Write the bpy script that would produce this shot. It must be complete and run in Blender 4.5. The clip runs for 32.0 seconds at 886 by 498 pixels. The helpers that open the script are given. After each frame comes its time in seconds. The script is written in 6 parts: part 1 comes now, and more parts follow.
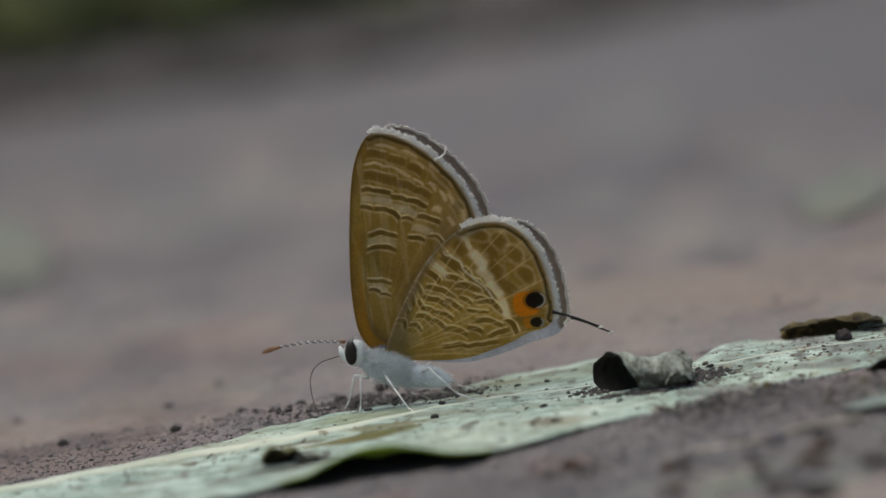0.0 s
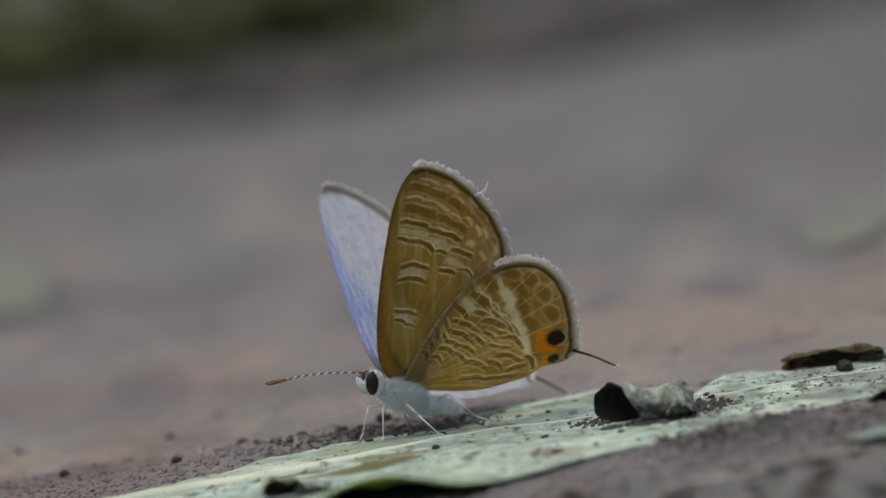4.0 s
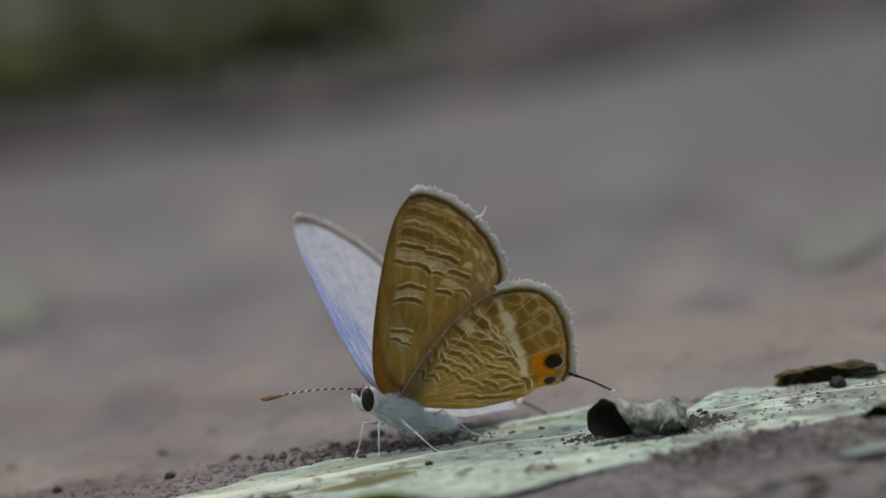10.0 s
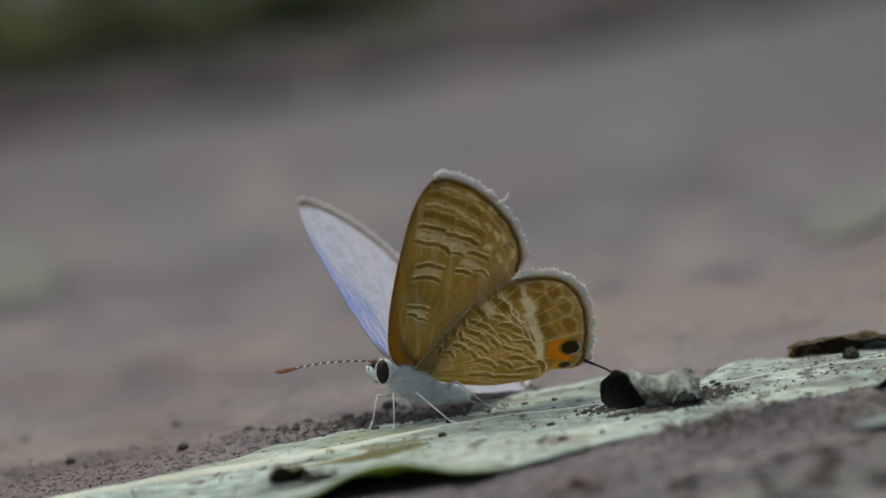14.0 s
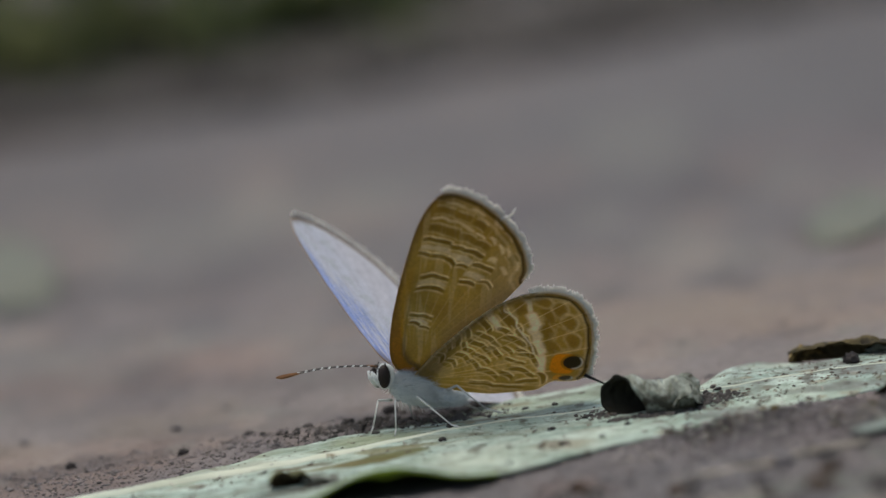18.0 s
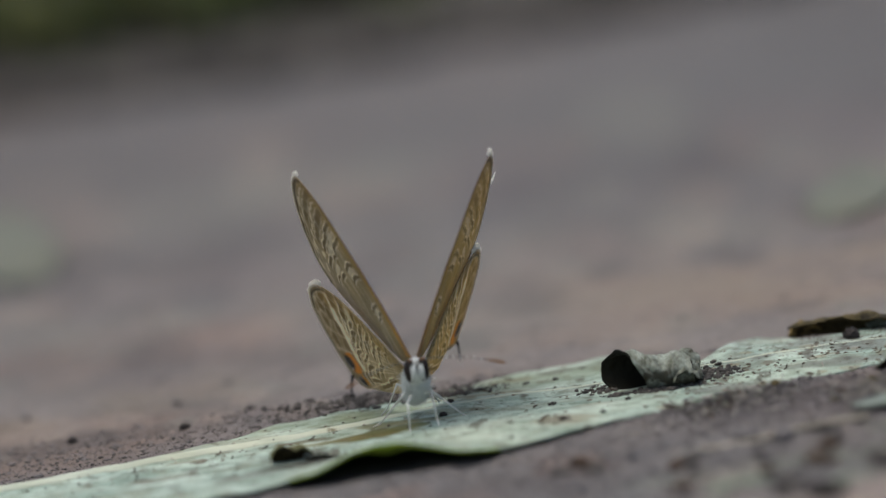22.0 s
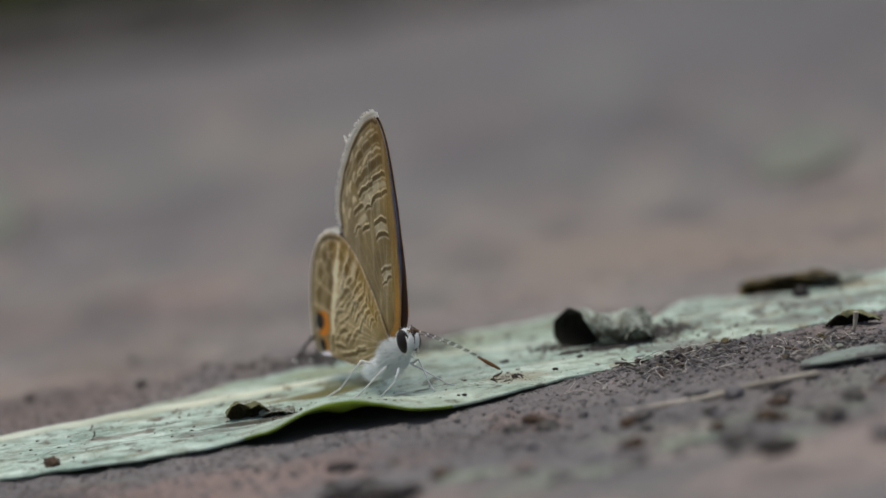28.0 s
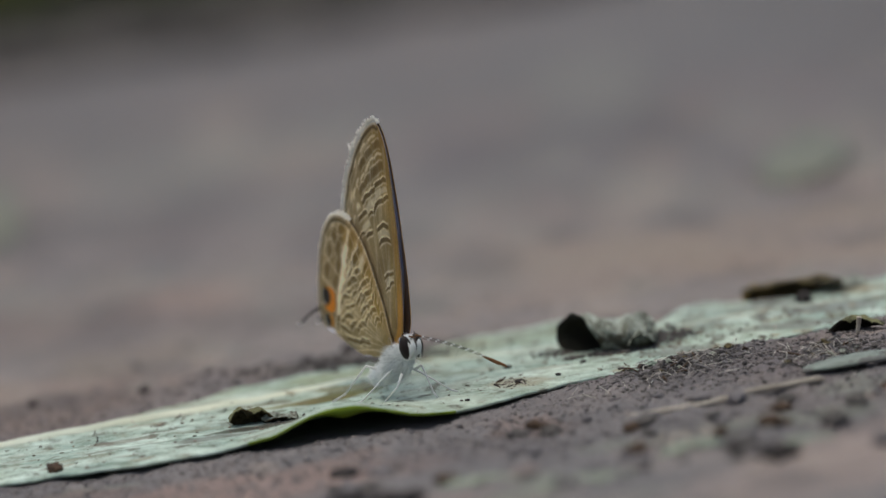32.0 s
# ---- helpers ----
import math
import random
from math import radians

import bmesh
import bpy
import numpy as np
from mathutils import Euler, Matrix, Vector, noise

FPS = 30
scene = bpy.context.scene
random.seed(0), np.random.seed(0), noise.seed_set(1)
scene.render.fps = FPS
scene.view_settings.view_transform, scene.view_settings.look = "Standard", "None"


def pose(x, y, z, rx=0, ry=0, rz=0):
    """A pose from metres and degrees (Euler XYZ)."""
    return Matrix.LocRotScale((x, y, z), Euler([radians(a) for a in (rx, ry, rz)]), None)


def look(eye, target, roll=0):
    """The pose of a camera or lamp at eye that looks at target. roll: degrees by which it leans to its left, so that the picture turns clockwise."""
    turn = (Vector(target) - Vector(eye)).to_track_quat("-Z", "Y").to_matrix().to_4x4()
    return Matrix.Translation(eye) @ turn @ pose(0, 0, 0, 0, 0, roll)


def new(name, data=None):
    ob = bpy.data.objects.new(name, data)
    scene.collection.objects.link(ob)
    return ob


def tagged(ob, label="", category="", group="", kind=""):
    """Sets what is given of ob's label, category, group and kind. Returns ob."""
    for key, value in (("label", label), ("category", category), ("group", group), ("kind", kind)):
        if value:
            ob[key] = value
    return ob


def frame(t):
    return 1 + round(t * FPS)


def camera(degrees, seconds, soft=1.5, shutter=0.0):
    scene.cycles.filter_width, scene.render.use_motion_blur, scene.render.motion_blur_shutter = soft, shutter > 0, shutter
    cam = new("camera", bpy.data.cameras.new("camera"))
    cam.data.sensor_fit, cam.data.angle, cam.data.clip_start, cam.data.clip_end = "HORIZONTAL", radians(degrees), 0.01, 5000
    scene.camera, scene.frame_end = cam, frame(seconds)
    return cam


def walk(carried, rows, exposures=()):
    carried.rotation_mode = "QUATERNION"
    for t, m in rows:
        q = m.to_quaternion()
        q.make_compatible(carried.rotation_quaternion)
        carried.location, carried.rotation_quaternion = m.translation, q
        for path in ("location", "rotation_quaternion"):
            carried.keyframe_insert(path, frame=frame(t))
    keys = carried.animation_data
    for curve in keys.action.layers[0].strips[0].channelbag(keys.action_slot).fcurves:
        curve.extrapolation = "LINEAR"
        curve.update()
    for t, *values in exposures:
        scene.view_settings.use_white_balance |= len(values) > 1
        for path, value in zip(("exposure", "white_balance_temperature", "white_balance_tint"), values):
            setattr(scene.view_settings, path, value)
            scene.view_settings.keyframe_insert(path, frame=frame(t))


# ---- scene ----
cam = camera(3.117, 32.0, soft=1.5)
cam.data.dof.use_dof = True
cam.data.dof.focus_distance = 1.2095
cam.data.dof.aperture_fstop = 17.0
cam.data.dof.aperture_blades = 0
SIGHT = [
    (0, 80.5489, 8.0164, -1.4591, -1.1818, 0.2084),
    (0.5, 80.5825, 7.9865, -1.4231, -1.1818, 0.2084),
    (1, 80.5763, 8.0172, -1.4374, -1.1818, 0.2084),
    (1.5, 80.5546, 8.0201, -1.4623, -1.1818, 0.2084),
    (2, 80.5887, 8.0189, -1.4798, -1.1818, 0.2084),
    (2.5, 80.6335, 7.9828, -1.4724, -1.1818, 0.2084),
    (4.5, 80.6581, 8.0300, -1.4535, -1.1818, 0.2084),
    (5, 80.6744, 8.0241, -1.4550, -1.1818, 0.2084),
    (5.5, 80.7233, 8.0235, -1.4656, -1.1818, 0.2084),
    (6, 80.7110, 8.0111, -1.4717, -1.1818, 0.2084),
    (6.5, 80.6798, 8.0061, -1.4778, -1.1818, 0.2084),
    (7, 80.7116, 7.9979, -1.4798, -1.1818, 0.2084),
    (7.5, 80.7443, 8.0024, -1.4854, -1.1818, 0.2084),
    (8, 80.7403, 8.0133, -1.4891, -1.1818, 0.2084),
    (8.5, 80.7230, 8.0099, -1.4836, -1.1818, 0.2084),
    (9, 80.7318, 8.0027, -1.4882, -1.1818, 0.2084),
    (9.5, 80.7372, 8.0074, -1.4884, -1.1818, 0.2084),
    (10, 80.7115, 8.0163, -1.4796, -1.1818, 0.2084),
    (10.5, 80.6989, 8.0103, -1.4696, -1.1818, 0.2084),
    (11, 80.7073, 8.0262, -1.4615, -1.1818, 0.2084),
    (11.5, 80.7048, 7.9895, -1.4640, -1.1818, 0.2084),
    (12, 80.6895, 7.9994, -1.4633, -1.1818, 0.2084),
    (12.5, 80.6828, 8.0056, -1.4619, -1.1818, 0.2084),
    (13, 80.6741, 7.9944, -1.4496, -1.1818, 0.2084),
    (13.5, 80.6363, 8.0345, -1.4332, -1.1818, 0.2084),
    (14, 80.6169, 8.0293, -1.4352, -1.1818, 0.2084),
    (14.5, 80.6454, 8.0005, -1.4321, -1.1818, 0.2084),
    (16.5, 80.6714, 8.0002, -1.4419, -1.1818, 0.2084),
    (17, 80.6839, 7.9783, -1.4426, -1.1818, 0.2084),
    (17.5, 80.6670, 7.9821, -1.4381, -1.1818, 0.2084),
    (18, 80.6339, 8.0134, -1.4309, -1.1818, 0.2084),
    (18.5, 80.6257, 7.9652, -1.4132, -1.1818, 0.2084),
    (19, 80.6322, 7.9752, -1.4289, -1.1818, 0.2084),
    (19.5, 80.6348, 7.9855, -1.4287, -1.1818, 0.2084),
    (20, 80.6051, 7.9937, -1.4235, -1.1818, 0.2084),
    (20.5, 80.6164, 7.9939, -1.4116, -1.1818, 0.2084),
    (21, 80.6039, 7.9868, -1.3932, -1.1818, 0.2084),
    (21.5, 80.5731, 8.0118, -1.4140, -1.1818, 0.2084),
    (22, 80.5473, 7.9958, -1.4244, -1.1842, 0.2088),
    (22.5, 80.4862, 8.0016, -1.4305, -1.1896, 0.2098),
    (23, 80.4233, 7.9921, -1.4454, -1.1951, 0.2107),
    (23.5, 80.3681, 7.9818, -1.4648, -1.1975, 0.2112),
    (24, 80.3699, 7.9518, -1.4853, -1.1975, 0.2112),
    (24.5, 80.3570, 7.9562, -1.5126, -1.1975, 0.2112),
    (25, 80.3333, 7.9779, -1.5310, -1.1975, 0.2112),
    (25.5, 80.3249, 7.9763, -1.5532, -1.1975, 0.2112),
    (27.5, 80.3243, 7.9695, -1.5775, -1.1975, 0.2112),
    (28, 80.3719, 8.0000, -1.5913, -1.1975, 0.2112),
    (28.5, 80.3868, 8.0370, -1.6038, -1.1975, 0.2112),
    (29, 80.4201, 7.9950, -1.5937, -1.1975, 0.2112),
    (29.5, 80.4320, 7.9976, -1.5916, -1.1975, 0.2112),
    (30, 80.3846, 8.0190, -1.5845, -1.1975, 0.2112),
    (30.5, 80.3953, 8.0090, -1.5959, -1.1975, 0.2112),
    (31, 80.4027, 8.0014, -1.5869, -1.1975, 0.2112),
    (31.5, 80.4042, 7.9962, -1.5991, -1.1975, 0.2112),
    (32, 80.3920, 8.0177, -1.5836, -1.1975, 0.2112),
]
walk(cam, [(t, pose(0.0, y, z, rx, ry, rz)) for t, rx, ry, rz, y, z in SIGHT],
     exposures=[(0.0, 0.32, 6420, 1), (32.0, 0.32, 6420, 1)])

# ---- light: an overcast sky over shaded ground ----
world = bpy.data.worlds.new("overcast_sky")
scene.world = world
world.use_nodes = True
wn = world.node_tree
sky = wn.nodes.new("ShaderNodeTexSky")
sky.sky_type = "NISHITA"
sky.sun_disc = False
sky.sun_elevation = radians(80)
sky.sun_rotation = radians(278)
sky.air_density, sky.dust_density, sky.ozone_density = 1.0, 6.0, 1.0
wn.links.new(sky.outputs["Color"], wn.nodes["Background"].inputs["Color"])
wn.nodes["Background"].inputs["Strength"].default_value = 0.103
sun_data = bpy.data.lights.new("soft_sun", "SUN")
sun_data.energy, sun_data.angle, sun_data.color = 0.75, radians(60), (1.0, 0.96, 0.9)
sun = new("soft_sun", sun_data)
sun.matrix_world = look((-0.35, 0.05, 2.1), (0, 0, 0))

MM = 0.001


# ---- materials ----
def material(name, rough=0.8, spec=0.3):
    m = bpy.data.materials.new(name)
    m.use_nodes = True
    n = m.node_tree
    b = n.nodes["Principled BSDF"]
    b.inputs["Roughness"].default_value = rough
    b.inputs["Specular IOR Level"].default_value = spec
    return m, n, b


def noise_tex(n, scale, detail=5.0, rough=0.6, stretch=None):
    co = n.nodes.new("ShaderNodeTexCoord")
    t = n.nodes.new("ShaderNodeTexNoise")
    t.inputs["Scale"].default_value = scale
    t.inputs["Detail"].default_value = detail
    t.inputs["Roughness"].default_value = rough
    if stretch:
        mp = n.nodes.new("ShaderNodeMapping")
        mp.inputs["Scale"].default_value = stretch
        n.links.new(co.outputs["Object"], mp.inputs["Vector"])
        n.links.new(mp.outputs["Vector"], t.inputs["Vector"])
    else:
        n.links.new(co.outputs["Object"], t.inputs["Vector"])
    return t.outputs["Fac"]


def ramp(n, fac, stops):
    r = n.nodes.new("ShaderNodeValToRGB")
    e = r.color_ramp.elements
    while len(e) < len(stops):
        e.new(0.5)
    for i, (p, c) in enumerate(stops):
        e[i].position, e[i].color = p, (*c, 1)
    n.links.new(fac, r.inputs["Fac"])
    return r.outputs["Color"]


def mix(n, fac, a, b, mode="MIX"):
    x = n.nodes.new("ShaderNodeMix")
    x.data_type, x.blend_type = "RGBA", mode
    for sock, v in ((x.inputs[0], fac), (x.inputs[6], a), (x.inputs[7], b)):
        if isinstance(v, (int, float)):
            sock.default_value = v
        elif isinstance(v, tuple):
            sock.default_value = (*v, 1)
        else:
            n.links.new(v, sock)
    return x.outputs[2]


def bump(n, b, fac, depth, strength=0.6):
    k = n.nodes.new("ShaderNodeBump")
    k.inputs["Distance"].default_value = depth
    k.inputs["Strength"].default_value = strength
    n.links.new(fac, k.inputs["Height"])
    n.links.new(k.outputs["Normal"], b.inputs["Normal"])


def translucent(n, b, color, share):
    """Let a share of the light through a thin blade or wing."""
    t = n.nodes.new("ShaderNodeBsdfTranslucent")
    s = n.nodes.new("ShaderNodeMixShader")
    if isinstance(share, float):
        s.inputs[0].default_value = share
    else:
        n.links.new(share, s.inputs[0])
    if isinstance(color, tuple):
        t.inputs["Color"].default_value = (*color, 1)
    else:
        n.links.new(color, t.inputs["Color"])
    n.links.new(b.outputs[0], s.inputs[1])
    n.links.new(t.outputs[0], s.inputs[2])
    n.links.new(s.outputs[0], n.nodes["Material Output"].inputs["Surface"])


def grainy(name, dark, light, scale, rough=0.85, depth=0.0002, spec=0.25, stretch=None, random_share=0.0):
    m, n, b = material(name, rough, spec)
    f = noise_tex(n, scale, 6, 0.65, stretch)
    c = ramp(n, f, [(0.3, dark), (0.7, light)])
    big = noise_tex(n, scale * 0.17, 3, 0.5)
    c = mix(n, 0.35, c, ramp(n, big, [(0.35, tuple(x * 0.55 for x in dark)), (0.65, tuple(min(1, x * 1.25) for x in light))]))
    if random_share:
        info = n.nodes.new("ShaderNodeNewGeometry")
        c = mix(n, random_share, c, ramp(n, info.outputs["Random Per Island"], [(0.0, tuple(x * 0.4 for x in dark)), (1.0, tuple(min(1, x * 1.3) for x in light))]))
    n.links.new(c, b.inputs["Base Color"])
    bump(n, b, f, depth)
    return m


def soft_hair(name, dark, light, scale, rough, depth, random_share=0.0, share=0.42):
    """Pale hairs and scales that let part of the light through."""
    m = grainy(name, dark, light, scale, rough, depth, random_share=random_share)
    n = m.node_tree
    b = n.nodes["Principled BSDF"]
    b.inputs["Sheen Weight"].default_value, b.inputs["Sheen Roughness"].default_value = 1.0, 0.4
    translucent(n, b, light, share)
    return m


def stained(n, c):
    """Lay the stains kept on the mesh over a colour."""
    a = n.nodes.new("ShaderNodeAttribute")
    a.attribute_name = "stain"
    return mix(n, a.outputs["Alpha"], c, mix(n, 0.6, a.outputs["Color"], mix(n, noise_tex(n, 1100, 4, 0.6), (0.4, 0.4, 0.4), (1.6, 1.6, 1.6)), "MULTIPLY"))


def soil_material():
    m, n, b = material("damp_soil", 0.8, 0.3)
    fine = noise_tex(n, 900, 8, 0.7)
    mid = noise_tex(n, 160, 5, 0.6)
    wide = noise_tex(n, 45, 4, 0.6)
    huge = noise_tex(n, 9, 3, 0.5)
    c = ramp(n, fine, [(0.30, (0.045, 0.039, 0.042)), (0.5, (0.185, 0.169, 0.173)), (0.70, (0.355, 0.328, 0.328))])
    c = mix(n, 0.42, c, ramp(n, mid, [(0.3, (0.08, 0.071, 0.075)), (0.7, (0.29, 0.262, 0.26))]))
    red = ramp(n, wide, [(0.48, (0.0, 0.0, 0.0)), (0.68, (0.5, 0.5, 0.5))])
    c = mix(n, ramp(n, wide, [(0.30, (0.5, 0.5, 0.5)), (0.46, (0.0, 0.0, 0.0))]), c, (0.11, 0.10, 0.107))
    c = mix(n, red, c, mix(n, mid, (0.225, 0.170, 0.150), (0.33, 0.26, 0.225)))
    c = mix(n, ramp(n, huge, [(0.4, (0.0, 0.0, 0.0)), (0.65, (0.5, 0.5, 0.5))]), c, (0.19, 0.186, 0.192))
    c = stained(n, c)
    c = mix(n, 1.0, c, (0.875, 0.85, 0.85), "MULTIPLY")
    n.links.new(c, b.inputs["Base Color"])
    bump(n, b, mix(n, 0.5, fine, noise_tex(n, 330, 6, 0.65)), 0.0007, 0.9)
    return m


def leaf_material(name, pale, deep, dirt, share=0.18, dirt_from=0.56, stain=False, stretch=(0.5, 1.8, 1.0), freq=260):
    m, n, b = material(name, 0.72, 0.22)
    v = noise_tex(n, freq, 7, 0.7, stretch)
    big = noise_tex(n, 60, 3, 0.55)
    spots = noise_tex(n, 520, 4, 0.6)
    c = ramp(n, v, [(0.36, deep), (0.62, pale)])
    if stain:
        c = mix(n, 0.75, c, mix(n, noise_tex(n, 420, 3, 0.6, (0.05, 2.2, 1.0)), (0.74, 0.76, 0.72), (1.18, 1.16, 1.18)), "MULTIPLY")
        c = mix(n, 0.8, c, ramp(n, noise_tex(n, 700, 6, 0.75), [(0.37, (0.46, 0.47, 0.44)), (0.5, (1.0, 1.0, 1.0)), (0.65, (1.28, 1.26, 1.3))]), "MULTIPLY")
        c = mix(n, ramp(n, noise_tex(n, 330, 5, 0.7), [(0.54, (0.0, 0.0, 0.0)), (0.66, (0.5, 0.5, 0.5))]), c, (0.27, 0.255, 0.19))
        c = mix(n, ramp(n, noise_tex(n, 1900, 3, 0.6), [(0.61, (0.0, 0.0, 0.0)), (0.70, (0.5, 0.5, 0.5))]), c, (0.20, 0.19, 0.15))
    c = mix(n, ramp(n, big, [(0.45, (0.0, 0.0, 0.0)), (0.7, (0.45, 0.45, 0.45))]), c, tuple(x * y for x, y in zip(pale, (0.95, 0.86, 0.72))))
    c = mix(n, ramp(n, spots, [(dirt_from, (0.0, 0.0, 0.0)), (dirt_from + 0.08, (0.85, 0.85, 0.85))]), c, dirt)
    if stain:
        c = stained(n, c)
    n.links.new(c, b.inputs["Base Color"])
    bump(n, b, v, 0.00025, 0.7)
    translucent(n, b, (deep[0] * 0.55, deep[1] * 0.9, deep[2] * 0.25), share)
    return m


def wing_material(name, rough, sheen=0.0):
    m, n, b = material(name, rough, 0.2)
    a = n.nodes.new("ShaderNodeAttribute")
    a.attribute_name = "scales"
    g = noise_tex(n, 5200, 2, 0.5)
    h = noise_tex(n, 900, 3, 0.6)
    c = mix(n, 0.5, a.outputs["Color"], mix(n, g, (0.45, 0.45, 0.45), (1.4, 1.4, 1.4)), "MULTIPLY")
    c = mix(n, 0.5, c, mix(n, h, (0.6, 0.6, 0.6), (1.35, 1.35, 1.35)), "MULTIPLY")
    n.links.new(c, b.inputs["Base Color"])
    b.inputs["Sheen Weight"].default_value = sheen
    b.inputs["Sheen Roughness"].default_value = 0.34
    bump(n, b, g, 0.00003, 0.4)
    warm = n.nodes.new("ShaderNodeHueSaturation")
    warm.inputs["Saturation"].default_value, warm.inputs["Value"].default_value = 1.18, 2.5
    n.links.new(c, warm.inputs["Color"])
    translucent(n, b, mix(n, 0.2, warm.outputs["Color"], (0.60, 0.45, 0.07)), a.outputs["Alpha"])
    return m


SOIL = soil_material()
CRUMB = grainy("soil_crumb", (0.07, 0.06, 0.061), (0.25, 0.215, 0.205), 1500, 0.85, 0.0001, random_share=0.6)
LUMP = grainy("soil_lump", (0.07, 0.06, 0.064), (0.22, 0.20, 0.205), 900, 0.85, 0.0002, random_share=0.45)
CLOD = grainy("dark_soil_clod", (0.012, 0.010, 0.010), (0.06, 0.05, 0.048), 1200, 0.85, 0.0002)
RUST = grainy("rusty_soil_clod", (0.03, 0.021, 0.017), (0.115, 0.072, 0.046), 1400, 0.85, 0.0002)
LEAF = leaf_material("pale_leaf", (0.60, 0.70, 0.63), (0.26, 0.35, 0.30), (0.12, 0.105, 0.085), 0.12, 0.575, True)
RIB = leaf_material("leaf_midrib", (0.70, 0.73, 0.62), (0.50, 0.54, 0.45), (0.2, 0.15, 0.09), 0.1, 0.60)
CURL = leaf_material("dry_curled_leaf", (0.40, 0.43, 0.38), (0.09, 0.09, 0.065), (0.04, 0.03, 0.02), 0.05, 0.53, stretch=(1.6, 0.9, 0.9), freq=620)
DRY = leaf_material("brown_dry_leaf", (0.16, 0.12, 0.055), (0.05, 0.04, 0.018), (0.02, 0.016, 0.012), 0.05, 0.55)
FLAP = leaf_material("olive_leaf_flap", (0.22, 0.21, 0.11), (0.10, 0.10, 0.045), (0.03, 0.025, 0.02), 0.1, 0.55)
TANLEAF = leaf_material("tan_dry_leaf", (0.36, 0.25, 0.10), (0.16, 0.10, 0.035), (0.05, 0.035, 0.02), 0.15, 0.58)
SPECKLE = grainy("brown_leaf_speck", (0.085, 0.07, 0.055), (0.25, 0.21, 0.165), 1500, 0.85, 0.0001, random_share=0.6)
STRAW = grainy("pale_straw", (0.22, 0.185, 0.145), (0.52, 0.46, 0.39), 700, 0.7, 0.0001, stretch=(0.2, 1.5, 1.5))
FIBRE = grainy("pale_fibre", (0.35, 0.31, 0.27), (0.62, 0.58, 0.52), 900, 0.6, 0.00005)
WEED = leaf_material("weed_leaf", (0.075, 0.082, 0.022), (0.03, 0.036, 0.011), (0.05, 0.05, 0.02), 0.2, 0.62)
STALK = grainy("weed_stalk", (0.04, 0.06, 0.02), (0.09, 0.12, 0.04), 300)
HUMUS = grainy("dark_humus", (0.042, 0.037, 0.035), (0.14, 0.125, 0.118), 500, 0.9, 0.0004)
GREYLEAF = leaf_material("greyish_leaf_scrap", (0.40, 0.45, 0.38), (0.20, 0.24, 0.19), (0.10, 0.085, 0.07), 0.1, 0.5)
FRONT_SCRAP = leaf_material("dirty_leaf_scrap", (0.32, 0.36, 0.29), (0.17, 0.19, 0.155), (0.10, 0.09, 0.08), 0.05, 0.52)
MUD_SCRAP = leaf_material("mud_grey_leaf", (0.29, 0.33, 0.30), (0.15, 0.17, 0.155), (0.09, 0.08, 0.08), 0.05, 0.5, freq=520)
FAR_SCRAP = leaf_material("dusty_leaf_scrap", (0.19, 0.195, 0.165), (0.155, 0.16, 0.137), (0.12, 0.11, 0.10), 0.05, 0.6)
# dirty leaf inside, with the shade under a curl put into its colour
INSIDE = grainy("dirty_shaded_leaf_inside", (0.003, 0.003, 0.002), (0.016, 0.014, 0.008), 500, 0.8, 0.0001)
WING = wing_material("wing_scales", 0.75, 0.45)
FOLD = leaf_material("green_leaf_fold", (0.24, 0.33, 0.03), (0.13, 0.19, 0.018), (0.06, 0.07, 0.02), 0.3, 0.6)
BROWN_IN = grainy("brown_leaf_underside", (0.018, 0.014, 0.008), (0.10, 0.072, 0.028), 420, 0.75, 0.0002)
FRINGE = soft_hair("white_wing_fringe", (0.86, 0.82, 0.77), (0.97, 0.94, 0.89), 4000, 0.8, 0.00002, share=0.5)
FUR = soft_hair("white_grey_fur", (0.80, 0.82, 0.83), (0.95, 0.96, 0.96), 2500, 0.85, 0.00004, random_share=0.25)
SKIN = grainy("grey_scaled_skin", (0.46, 0.49, 0.52), (0.84, 0.87, 0.90), 2600, 0.8, 0.00005)
EYE_BLACK = grainy("dark_brown_eye", (0.010, 0.006, 0.005), (0.022, 0.014, 0.012), 3000, 0.45, 0.00001, spec=0.25)
LIMB = grainy("white_leg_scales", (0.55, 0.53, 0.50), (0.85, 0.84, 0.82), 3500, 0.7, 0.00003)
DARK_SCALE = grainy("black_scales", (0.008, 0.007, 0.008), (0.03, 0.027, 0.026), 3000, 0.7, 0.00002)
CLUB = grainy("orange_brown_club", (0.08, 0.035, 0.014), (0.24, 0.11, 0.04), 3000, 0.7, 0.00002)
TONGUE = grainy("brown_proboscis", (0.05, 0.035, 0.03), (0.12, 0.09, 0.08), 3000, 0.5, 0.00002)


# ---- mesh helpers ----
def finish(name, bm, mat, parent=None, label="", smooth=True):
    me = bpy.data.meshes.new(name)
    bm.to_mesh(me)
    bm.free()
    me.materials.append(mat)
    if smooth:
        me.polygons.foreach_set("use_smooth", [True] * len(me.polygons))
    ob = new(name, me)
    if parent is not None:
        ob.parent = parent
    if label:
        ob["label"] = label
    return ob


def part(name, bm, mat, parent, label="", smooth=True):
    return finish(name, bm, mat, parent, label, smooth)


